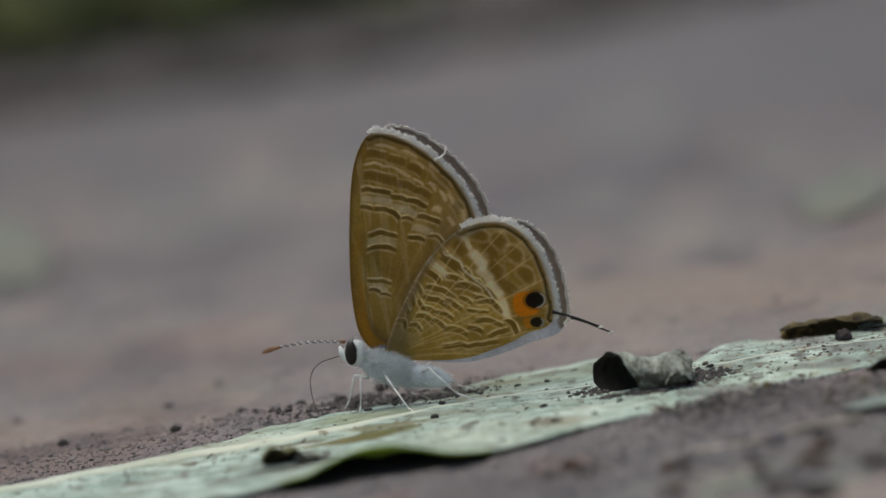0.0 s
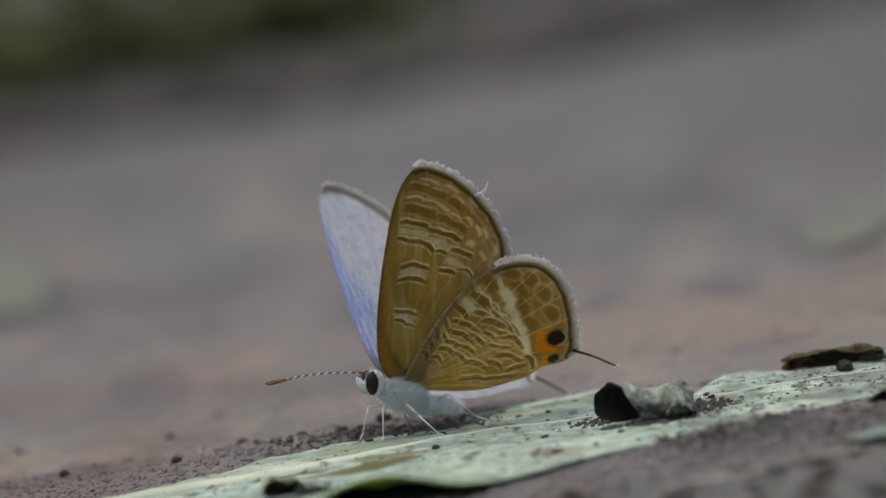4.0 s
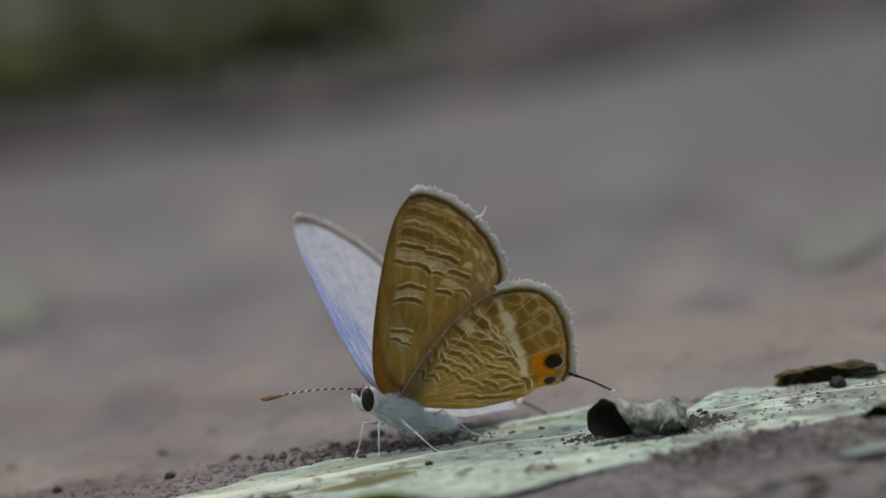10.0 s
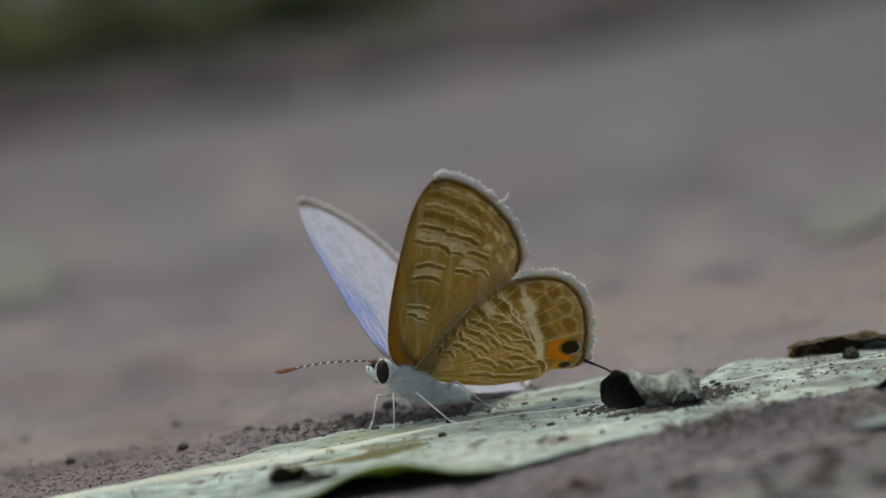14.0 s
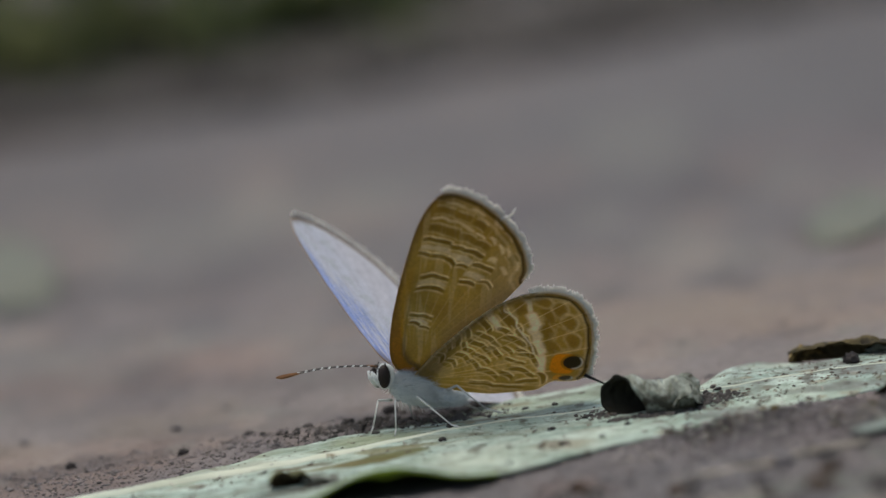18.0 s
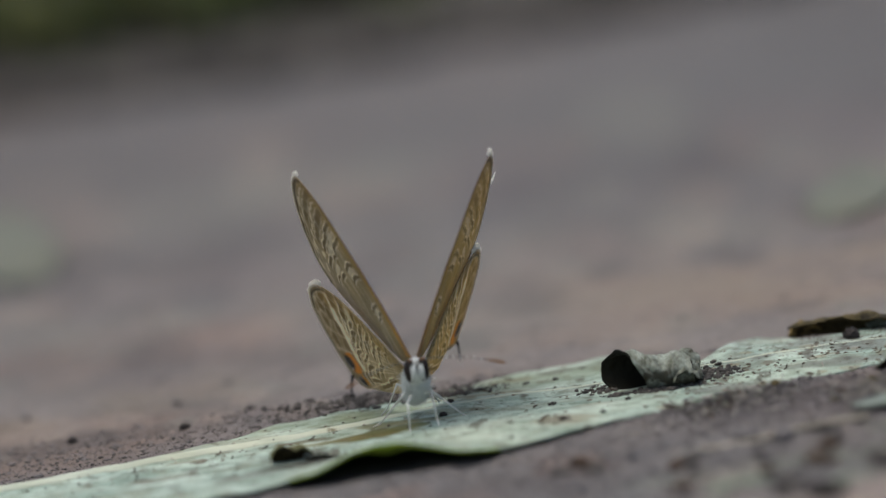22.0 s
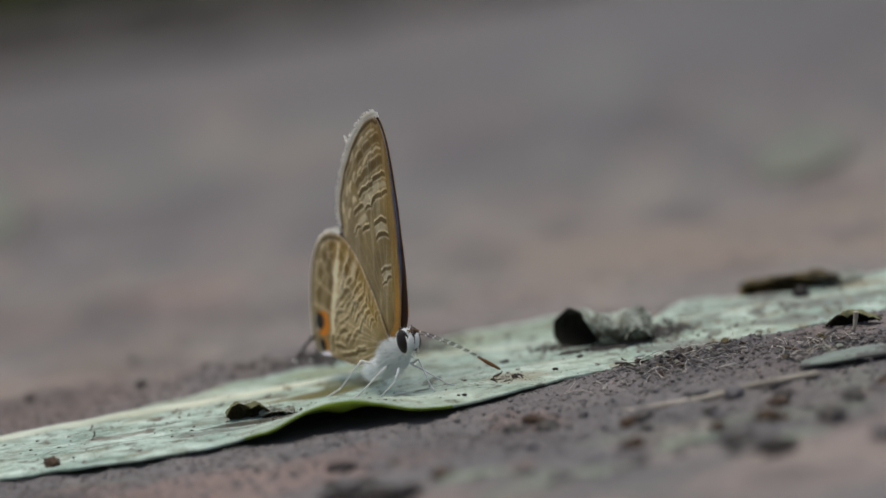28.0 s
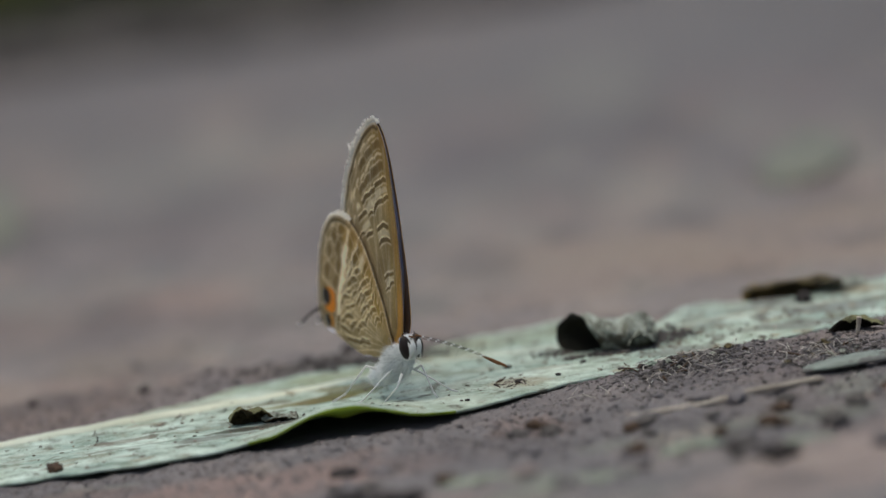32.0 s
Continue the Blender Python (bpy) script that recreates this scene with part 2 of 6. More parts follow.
def mesh_from(name, verts, faces, mat, parent=None, label="", smooth=True):
    me = bpy.data.meshes.new(name)
    verts = np.asarray(verts, dtype=np.float32)
    faces = np.asarray(faces, dtype=np.int32)
    k = faces.shape[1]
    me.vertices.add(len(verts))
    me.vertices.foreach_set("co", verts.ravel())
    me.loops.add(faces.size)
    me.loops.foreach_set("vertex_index", faces.ravel())
    me.polygons.add(len(faces))
    me.polygons.foreach_set("loop_start", np.arange(0, faces.size, k, dtype=np.int32))
    me.update(calc_edges=True)
    me.validate()
    me.materials.append(mat)
    me.polygons.foreach_set("use_smooth", [smooth] * len(me.polygons))
    ob = new(name, me)
    if parent is not None:
        ob.parent = parent
    if label:
        ob["label"] = label
    return ob


def grid_faces(nu, nv, offset=0, flip=False):
    i, j = np.meshgrid(np.arange(nu - 1), np.arange(nv - 1), indexing="ij")
    a = (i * nv + j).ravel() + offset
    f = np.stack([a, a + nv, a + nv + 1, a + 1], 1)
    return f[:, ::-1] if flip else f


def sheet(name, top, thick, mat, parent=None, label="", under=None):
    """A thin closed blade from a grid of top points (nu, nv, 3)."""
    nu, nv, _ = top.shape
    du = np.gradient(top, axis=0)
    dv = np.gradient(top, axis=1)
    nrm = np.cross(du, dv)
    nrm /= np.linalg.norm(nrm, axis=2, keepdims=True) + 1e-12
    low = top - nrm * thick
    v = np.concatenate([top.reshape(-1, 3), low.reshape(-1, 3)])
    k = nu * nv
    f = [grid_faces(nu, nv), grid_faces(nu, nv, k, True)]
    ring = np.concatenate([np.arange(nv), np.arange(1, nu) * nv + nv - 1, (nu - 1) * nv + np.arange(nv - 2, -1, -1), np.arange(nu - 2, 0, -1) * nv])
    nxt = np.roll(ring, -1)
    f.append(np.stack([ring, nxt, nxt + k, ring + k], 1))
    ob = mesh_from(name, v, np.concatenate(f), mat, parent, label)
    if under:
        ob.data.materials.append(under)
        m = len(f[0])
        ob.data.polygons.foreach_set("material_index", [0] * m + [1] * m + [0] * len(f[2]))
    return ob


def tube(bm, pts, radii, sides=8, close=True):
    """A tapered round rod through points."""
    pts = [Vector(p) for p in pts]
    rings = []
    for i, p in enumerate(pts):
        d = (pts[min(i + 1, len(pts) - 1)] - pts[max(i - 1, 0)]).normalized()
        q = d.to_track_quat("Z", "Y")
        r = radii[i] if isinstance(radii, (list, tuple)) else radii
        rings.append([bm.verts.new(p + q @ Vector((r * math.cos(a), r * math.sin(a), 0))) for a in [2 * math.pi * k / sides for k in range(sides)]])
    for a, b in zip(rings, rings[1:]):
        for k in range(sides):
            bm.faces.new((a[k], a[(k + 1) % sides], b[(k + 1) % sides], b[k]))
    if close:
        bm.faces.new(rings[0][::-1])
        bm.faces.new(rings[-1])
    return bm


def blob(bm, center, size, turn=(0, 0, 0), rough=0.0, sub=3, seed=0):
    made = bmesh.ops.create_icosphere(bm, subdivisions=sub, radius=1.0)["verts"]
    m = Euler([radians(a) for a in turn]).to_matrix()
    for v in made:
        d = v.co.copy()
        k = 1.0 + rough * noise.noise(d * 2.3 + Vector((seed, seed * 1.7, 3.1))) + rough * 0.5 * noise.noise(d * 5.0 + Vector((seed, 9, seed)))
        v.co = Vector(center) + m @ Vector((d.x * size[0] * k, d.y * size[1] * k, d.z * size[2] * k))
    return made


def spline(points, n, closed=False):
    """Points along a Catmull-Rom curve through a few control points."""
    p = np.array(points, float)
    m = len(p)
    out = []
    last = m if closed else m - 1
    for s in np.linspace(0, last, n, endpoint=not closed):
        i = min(int(s), last - 1)
        f = s - i
        ids = [(i - 1) % m, i % m, (i + 1) % m, (i + 2) % m] if closed else [max(i - 1, 0), i, min(i + 1, m - 1), min(i + 2, m - 1)]
        a, b, c, d = p[ids]
        out.append(0.5 * (2 * b + (c - a) * f + (2 * a - 5 * b + 4 * c - d) * f * f + (3 * b - a - 3 * c + d) * f ** 3))
    return np.array(out)


def ripple(x, y, freq, seed=0.0, octaves=3):
    """Smooth value noise over arrays, about -1 to 1."""
    out = np.zeros(np.broadcast(x, y).shape)
    rng = np.random.RandomState(abs(int(seed * 10)) + 7)
    amp = 1.0
    for _ in range(octaves):
        for _ in range(5):
            th, ph, k = rng.uniform(0, 2 * np.pi), rng.uniform(0, 2 * np.pi), freq * rng.uniform(0.7, 1.5)
            out += amp * 0.4 * np.sin(k * (x * np.cos(th) + y * np.sin(th)) + ph)
        amp *= 0.5
        freq *= 2.1
    return out / 1.6


# ---- ground ----
def bell(x, c, w):
    return np.exp(-(((x - c) / w) ** 2))


def step(x, a, b):
    t = np.clip((x - a) / (b - a), 0, 1)
    return t * t * (3 - 2 * t)


def leaf_front(x):
    return np.interp(x, [-75, -45, -29, -12, 2, 8, 12.4, 19, 25, 32, 45, 75], [-5, -14, -15, -14.8, -13, -9, -6, -2.8, -0.4, 2.0, 5, 12])


def ground_height(x, y):
    """Height of the soil in mm at x, y in mm."""
    near = np.exp(-(np.hypot(x, y) / 220.0) ** 2)
    z = 0.45 * ripple(x, y, 0.22, 1, 3) + 0.20 * ripple(x, y, 1.3, 2, 3) + 0.10 * ripple(x, y, 4.2, 3, 3)
    z = z * near * 0.8 - 0.28 + near * step(x, -6, 10) * (1 - step(y, -6, 2)) * (0.22 * ripple(x, y, 1.9, 11, 3) + 0.12 * ripple(x, y, 5.0, 12, 2))
    under = step(y, -16, -9) * (1 - step(y, 8, 15)) * (1 - step(x, 14, 24))
    z = z * (1 - 0.6 * under) - 0.22 * under
    z += 0.75 * bell(x, 22.5, 5.0) * bell(y, -7.0, 4.0) + 0.85 * bell(x, 33, 6) * bell(y, -9.0, 5.0)
    z += 0.38 * bell(y - leaf_front(x) + 2.2, 0, 1.3) * step(x, 3, 7) * (1 - step(x, 40, 50))
    z += 0.5 * bell(x, 45, 9) * bell(y, -3, 8) - 0.1 * bell(x, -4.0, 5.0) * bell(y, -12.6, 1.7) + 0.25 * bell(x, -5.0, 6.0) * bell(y, -15.6, 1.5)
    z += 0.7 * bell(x, -8, 7) * bell(y, 17.5, 3.0) + 0.4 * bell(x, -20, 9) * bell(y, 12, 3.5)
    return z


def axis_lines(lo, hi, stepsize, far):
    fine = np.arange(lo, hi + 1e-6, stepsize)
    out, d, x = [], stepsize, hi
    while x < far:
        d *= 1.22
        x += d
        out.append(x)
    left, d, x = [], stepsize, lo
    while x > -far:
        d *= 1.22
        x -= d
        left.append(x)
    return np.concatenate([left[::-1], fine, out])


gx = axis_lines(-44, 50, 0.34, 60000.0)
gy = axis_lines(-62, 60, 0.42, 60000.0)
GX, GY = np.meshgrid(gx, gy, indexing="ij")
gz = ground_height(GX, GY)


def stains(ob, x, y, spots, ragged=0.5, freq=1.0):
    """Stains with ragged rims, kept as colour and cover on the vertices. spots: x, y, rx, ry in mm, cover, colour."""
    x, y = x.ravel(), y.ravel()
    rgb, cover = np.zeros((x.size, 3)), np.zeros(x.size)
    for i, (cx_, cy_, rx, ry, k, tint) in enumerate(spots):
        d = np.hypot((x - cx_) / rx, (y - cy_) / ry)
        near = d < 1.8
        d = d[near] + ragged * ripple(x[near], y[near], freq * 5.0 / (rx + ry), i + 1, 4)
        m = k * (1 - step(d, 0.6, 1.1))
        new_cover = m + cover[near] * (1 - m)
        mixed = (rgb[near] * (cover[near] * (1 - m))[:, None] + np.array(tint)[None] * m[:, None]) / np.maximum(new_cover, 1e-6)[:, None]
        rgb[near], cover[near] = mixed, new_cover
    at = ob.data.attributes.new("stain", "FLOAT_COLOR", "POINT")
    at.data.foreach_set("color", np.concatenate([rgb, cover[:, None]], 1).astype(np.float32).ravel())


ground = mesh_from("ground", np.stack([GX, GY, gz], 2).reshape(-1, 3) * MM, grid_faces(len(gx), len(gy)), SOIL)
blotches = [(80, 205, 75, 75, 0.55, (0.125, 0.12, 0.122)), (0, 160, 120, 62, 0.35, (0.14, 0.135, 0.14)), (14, 44, 75, 27, 0.45, (0.33, 0.288, 0.265)), (62, 130, 60, 50, 0.6, (0.14, 0.135, 0.14)), (46, 50, 44, 17, 0.55, (0.31, 0.245, 0.19)), (16, 38, 22, 8, 0.3, (0.29, 0.23, 0.19)), (-34, 20, 24, 13, 0.65, (0.24, 0.175, 0.145)), (-24, 58, 18, 11, 0.5, (0.28, 0.20, 0.17)),
                       (-8, 44, 13, 8, 0.45, (0.12, 0.10, 0.10)), (-42, 50, 10, 9, 0.5, (0.23, 0.22, 0.19)), (6, 112, 15, 20, 0.5, (0.12, 0.115, 0.125)), (-16, 92, 16, 12, 0.4, (0.24, 0.21, 0.20)), (38, 132, 40, 30, 0.4, (0.165, 0.16, 0.165)),
                       (-40, 150, 30, 16, 0.5, (0.14, 0.13, 0.13)), (42, -52, 26, 14, 0.75, (0.35, 0.285, 0.26)), (-18, -30, 18, 9, 0.8, (0.31, 0.225, 0.2)), (26, -31, 9, 4, 0.5, (0.22, 0.24, 0.19)), (4, -27, 8, 5, 0.4, (0.14, 0.125, 0.13)),
                       (24, -8, 9, 6, 0.55, (0.12, 0.11, 0.12)), (33, -12, 7, 5, 0.45, (0.17, 0.15, 0.165)), (-2, -50, 18, 10, 0.75, (0.27, 0.21, 0.20))]
blotches += [(-38, 30, 7, 8, 0.5, (0.20, 0.15, 0.11)), (-20, 36, 8, 10, 0.45, (0.21, 0.175, 0.14)), (-29, 19, 6, 5, 0.55, (0.13, 0.11, 0.105)), (-14, 27, 6, 6, 0.4, (0.17, 0.15, 0.14)), (-44, 44, 9, 14, 0.45, (0.27, 0.20, 0.17)), (-27, 52, 9, 16, 0.5, (0.15, 0.135, 0.135))]
rs = np.random.RandomState(19)
for _ in range(260):
    d_ = 16 + 120 * rs.uniform(0, 1) ** 1.5
    w_ = rs.uniform(1.0, 4.2) * (0.5 + d_ / 70)
    blotches.append((rs.uniform(-48, 58), d_, w_, w_ * rs.uniform(0.8, 2.6), rs.uniform(0.2, 0.5), ((0.11, 0.10, 0.105), (0.34, 0.285, 0.25), (0.20, 0.175, 0.18), (0.28, 0.225, 0.20), (0.24, 0.235, 0.215))[rs.randint(5)]))
for _ in range(40):
    blotches.append((rs.uniform(-34, 44), rs.uniform(-60, -18), rs.uniform(1.5, 5), rs.uniform(1.5, 5), rs.uniform(0.3, 0.6), ((0.10, 0.09, 0.095), (0.33, 0.28, 0.25), (0.27, 0.195, 0.17), (0.22, 0.235, 0.20))[rs.randint(4)]))
stains(ground, GX, GY, blotches, 0.3, 1.0)
tagged(ground, "damp grey-mauve bare soil with reddish patches", "ground", kind="structure")


# ---- the fallen leaf ----
def leaf_back(x):
    return np.interp(x, [-75, -45, -30, -25, -22, -15, -12, -6, 4.5, 12, 15.5, 18, 19.5, 20.6, 24.4, 26, 28, 32, 34.5, 38, 50, 75], [-3, 0, 2, 3.2, 5.5, 9, 11.5, 13.2, 18.5, 20, 18.6, 14, 11.6, 12.8, 19.3, 18.6, 15.6, 15.2, 17.6, 19, 18, 14])


def leaf_rib(x):
    return np.interp(x, [-75, -30, -6, 6, 20, 45, 75], [-4, 0.5, 5.5, 9.5, 9, 11, 13])


def leaf_height(x, y):
    """Height of the leaf's upper face in mm."""
    f, b = leaf_front(x), leaf_back(x)
    z = 0.30 + 0.16 * ripple(x, y, 0.25, 4, 2) + 0.05 * ripple(x, y, 1.4, 5, 2)
    z = z + 1.9 * bell(x, -4.4, 4.6) * (1 - step(y - f, 0.0, 9.0)) ** 1.3
    z = z - 0.24 * step(x, 2, 7) * (1 - step(y - f, 0.0, 4.0))
    z = z + 0.35 * bell(x, 0, 9) * bell(y, -7, 6) + 0.45 * bell(x, 22, 2.2) * step(y, 9, 13)
    z = z + 0.25 * bell(x, -20, 10) * bell(y - f, 3, 4)
    z = z + 0.3 * bell(x, 30, 9) * bell(y, 14, 6) + 0.22 * bell(y - leaf_rib(x), 0, 1.1) + 0.10 * bell(y - leaf_rib(x) + 4.6, 0, 0.7) * step(x, -2, 4)
    return z


nu, nv = 760, 150
LX = np.linspace(-75, 75, nu)[:, None] * np.ones((1, nv))
k = np.linspace(0, 1, nv)[None, :] * np.ones((nu, 1))
LY = leaf_front(LX) + 0.25 * ripple(LX, LX * 0, 1.1, 6, 3) + (leaf_back(LX) + 0.35 * ripple(LX, LX * 0, 0.9, 8, 3) - leaf_front(LX)) * k
LZ = leaf_height(LX, LY)
leaf = tagged(new("fallen_leaf"), "long pale green fallen leaf lying on the soil", "leaf")
blade = sheet("blade", np.stack([LX, LY, LZ], 2) * MM, 0.2 * MM, LEAF, leaf)
DIRT, TAN = (0.10, 0.085, 0.08), (0.30, 0.24, 0.16)
dirty = [(5.0, 15.6, 9.5, 3.4, 0.45, (0.19, 0.205, 0.12)), (9.5, 17.6, 2.2, 0.8, 0.7, (0.12, 0.10, 0.08)), (5.4, 16.8, 2.0, 0.6, 0.6, (0.15, 0.12, 0.07)), (2.2, 14.0, 2.4, 0.7, 0.6, (0.14, 0.115, 0.07)), (-3.5, 14.6, 4.5, 1.4, 0.9, (0.06, 0.055, 0.045)), (-5.4, 0.9, 4.2, 1.7, 1.0, (0.15, 0.13, 0.045)), (-3.0, 2.4, 2.8, 1.5, 0.9, (0.13, 0.125, 0.04)), (-9.5, 1.2, 4.0, 0.8, 0.5, (0.24, 0.20, 0.10)), (2, 12.2, 6, 0.7, 0.6, (0.2, 0.13, 0.06)), (-5, 9.5, 6, 3, 0.6, (0.24, 0.25, 0.12)), (21.5, 8, 4.0, 3.0, 0.35, DIRT), (22, 0.6, 4.0, 1.2, 0.6, (0.13, 0.115, 0.115)), (16, 4.0, 3.5, 0.9, 0.6, DIRT),
         (29, 13, 4, 2.0, 0.55, (0.17, 0.15, 0.14)), (33, 9, 4, 2.2, 0.6, (0.15, 0.13, 0.13)), (30, 4.0, 4, 1.2, 0.6, (0.12, 0.105, 0.105)), (9, -4.5, 2.8, 2.0, 0.6, TAN), (11.5, 0.5, 2.4, 1.0, 0.4, TAN), (-8.5, -7, 4.2, 1.7, 0.85, (0.07, 0.06, 0.05)), (-11.5, -7.2, 2.5, 1.0, 0.8, (0.05, 0.045, 0.035)), (-14, -9, 3.2, 1.2, 0.65, DIRT),
         (-21, -5, 2.6, 1.0, 0.6, (0.2, 0.16, 0.13)), (-24, -10, 3, 1.2, 0.4, TAN), (14, 17.5, 4, 2.4, 0.6, (0.2, 0.22, 0.16)), (1.5, 6.2, 3.4, 0.9, 0.55, (0.2, 0.19, 0.13)), (-1, 17.5, 4, 1.6, 0.85, DIRT), (27, 17, 4, 1.6, 0.35, TAN), (36, 15, 4, 1.5, 0.5, (0.3, 0.2, 0.12)),
         (11.5, 9.5, 1.6, 0.9, 0.7, DIRT), (5, 4, 8, 0.8, 0.25, TAN), (-10, 2.8, 2.6, 0.5, 0.8, (0.16, 0.12, 0.08)), (-19, 0.6, 1.6, 0.5, 0.8, (0.2, 0.15, 0.09)), (-3, 4.4, 3.5, 0.8, 0.75, (0.22, 0.19, 0.09)), (-15, -4.5, 3.0, 0.6, 0.5, (0.2, 0.19, 0.14)), (-22, -8, 2.4, 0.6, 0.5, (0.18, 0.15, 0.12)), (-9, -12.0, 4.0, 0.8, 0.5, (0.2, 0.17, 0.13)), (-17, 7, 5, 1.5, 0.3, TAN), (-12, 11, 5, 1.4, 0.35, (0.22, 0.25, 0.17))]
rs = np.random.RandomState(77)
for i_ in range(150):
    dx_ = rs.uniform(-30, 40) if i_ < 70 else rs.uniform(14, 40)
    dy_ = rs.uniform(float(leaf_front(dx_)) + 0.5, float(leaf_back(dx_)) - 0.5)
    dirty.append((dx_, dy_, rs.uniform(0.25, 1.1), rs.uniform(0.2, 0.6) * (1 if i_ < 70 else 1.6), rs.uniform(0.3, 0.75), (DIRT, TAN, (0.16, 0.13, 0.10))[rs.randint(3)]))
stains(blade, np.concatenate([LX, LX]), np.concatenate([LY, LY]), dirty, 0.22, 1.3)
rx_ = np.linspace(-74, 74, 260)
RX = rx_[:, None] * np.ones((1, 9))
w_ = np.linspace(-1, 1, 9)[None, :] * (0.80 + 0.15 * (1 - step(RX, -16, -4)) - 0.60 * step(RX, -5, 3) - 0.05 * step(RX, 8, 20) - 0.001 * np.abs(RX + 10))
RY = leaf_rib(RX) + w_
RZ = leaf_height(RX, RY) - 0.035 + (0.10 + 0.16 * (1 - step(RX, -14, -2))) * (1 - np.linspace(-1, 1, 9)[None, :] ** 2)
sheet("midrib", np.stack([RX, RY, RZ], 2) * MM, 0.25 * MM, RIB, leaf, "cream raised midrib")


def roll(name, x0, x1, y0, peak, width, mat, parent=None, cut=0.0, arc=(0, 215), label="", z0=0.25, seed=1.0, yslope=0.0, dip=0.3, ends=0.0, rise=0.0, inner=None, crumple=0.13, point=0.0, full=False):
    """A torn flap that bends up at the back, over a peak and down at the front; cut: how much further along the front lip begins."""
    nu, nv = 70, 50
    s = np.linspace(0, 1, nu)[:, None] * np.ones((1, nv))
    q = np.linspace(0, 1, nv)[None, :] * np.ones((nu, 1))
    ang = np.radians(arc[0] + (arc[1] - arc[0]) * q)
    wob = 1 + crumple * ripple(s * 9, q * 5, 1.0, seed, 3) + 0.6 * crumple * ripple(s * 22, q * 16, 1.0, seed + 7, 3)
    tall = peak * (1 - dip * np.sin(np.pi * np.clip(s * 1.15, 0, 1))) * wob * (1 - ends * np.abs(2 * s - 1) ** 2.2) * (1 + rise * (s - 0.5))
    tent = np.clip(1 - np.abs(2 * ang / np.pi - 1), 0, 1)
    up = np.where(ang < np.pi, (1 - point) * np.abs(np.sin(np.minimum(ang, np.pi))) ** 0.85 + point * tent, 0.22 * np.sin(ang - np.pi))
    y = y0 + yslope * s + 0.5 * width * np.cos(ang) * wob + 0.12 * ripple(s * 7, q * 3, 1.2, seed + 2, 2)
    if full:
        up = 0.5 + 0.5 * np.sin(ang)
    z = z0 + tall * up
    xs = x0 + cut * np.interp(q, [0, 0.12, 0.28, 0.42, 0.6, 0.8, 1.0], [0.1, -0.1, -0.05, 0.22, 0.55, 0.85, 1.0]) + 0.25 * ripple(s * 0, q * 9, 1.0, seed + 5, 2)
    x = xs + (x1 - xs) * s + 0.2 * ripple(s * 3, q * 6, 1.3, seed + 4, 2) * s
    # hollow face defaults to INSIDE, whose near-black colour carries the shade
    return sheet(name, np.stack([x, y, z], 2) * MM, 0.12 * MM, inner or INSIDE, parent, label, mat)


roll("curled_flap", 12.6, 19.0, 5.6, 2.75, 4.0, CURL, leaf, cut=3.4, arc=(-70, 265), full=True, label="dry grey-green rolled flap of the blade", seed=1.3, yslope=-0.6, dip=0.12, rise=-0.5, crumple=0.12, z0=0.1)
roll("curled_flap", 17.7, 19.5, 2.9, 1.35, 1.9, CURL, leaf, arc=(0, 116), label="small dry curl with a shade-dark inside", seed=2.1, ends=0.55, dip=0.0, crumple=0.16)
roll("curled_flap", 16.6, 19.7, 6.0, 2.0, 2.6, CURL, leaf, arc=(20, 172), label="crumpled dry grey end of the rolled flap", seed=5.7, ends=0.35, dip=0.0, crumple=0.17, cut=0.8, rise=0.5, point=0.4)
# BROWN_IN here also paints the shade in the torn flap's mouth
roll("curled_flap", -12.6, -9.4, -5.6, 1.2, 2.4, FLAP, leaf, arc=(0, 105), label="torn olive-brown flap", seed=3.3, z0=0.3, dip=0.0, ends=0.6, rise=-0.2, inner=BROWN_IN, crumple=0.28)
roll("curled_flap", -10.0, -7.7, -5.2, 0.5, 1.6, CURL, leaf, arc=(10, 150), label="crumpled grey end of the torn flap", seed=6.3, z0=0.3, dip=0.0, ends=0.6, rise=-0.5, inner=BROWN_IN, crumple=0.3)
roll("curled_flap", 32.6, 36.5, -3.0, 0.95, 2.4, FLAP, leaf, arc=(0, 112), label="torn flap at the edge with a shade-dark hollow", seed=4.4, z0=0.4, dip=0.0, ends=0.7, rise=-0.4, inner=INSIDE, crumple=0.2)
dark_scrap = roll("leaf_scrap", 27.0, 34.2, 17.4, 1.4, 2.6, DRY, None, arc=(0, 118), label="curled dark brown dry leaf scrap beside the green leaf", seed=1.1, z0=0.1, dip=0.0, ends=0.12, rise=0.15, crumple=0.2, inner=BROWN_IN, yslope=-2.6)
roll("torn_end", 26.8, 29.2, 17.1, 1.05, 2.3, TANLEAF, dark_scrap, arc=(5, 96), label="tan torn end", seed=3.9, z0=0.14, dip=0.0, ends=0.4, crumple=0.2, inner=TANLEAF)
fx = np.linspace(-11.5, 4.0, 110)[:, None] * np.ones((1, 9))
fq = np.linspace(0, 1, 9)[None, :] * np.ones((110, 1))
fold_drop = (0.62 * bell(fx, -4.0, 1.7) + 0.03) * (1 + 0.2 * ripple(fx, fx * 0, 1.2, 4, 2))
fold_front = leaf_front(fx) + 0.25 * ripple(fx, fx * 0, 1.1, 6, 3)
sheet("folded_edge", np.stack([fx, fold_front + 0.02 + 0.30 * fq - 0.25 * np.sin(np.pi * fq), leaf_height(fx, fold_front) - 0.06 - fold_drop * fq], 2) * MM, 0.1 * MM, FOLD, leaf, "bright green folded edge of the leaf")
tagged(dark_scrap, category="leaf scrap")

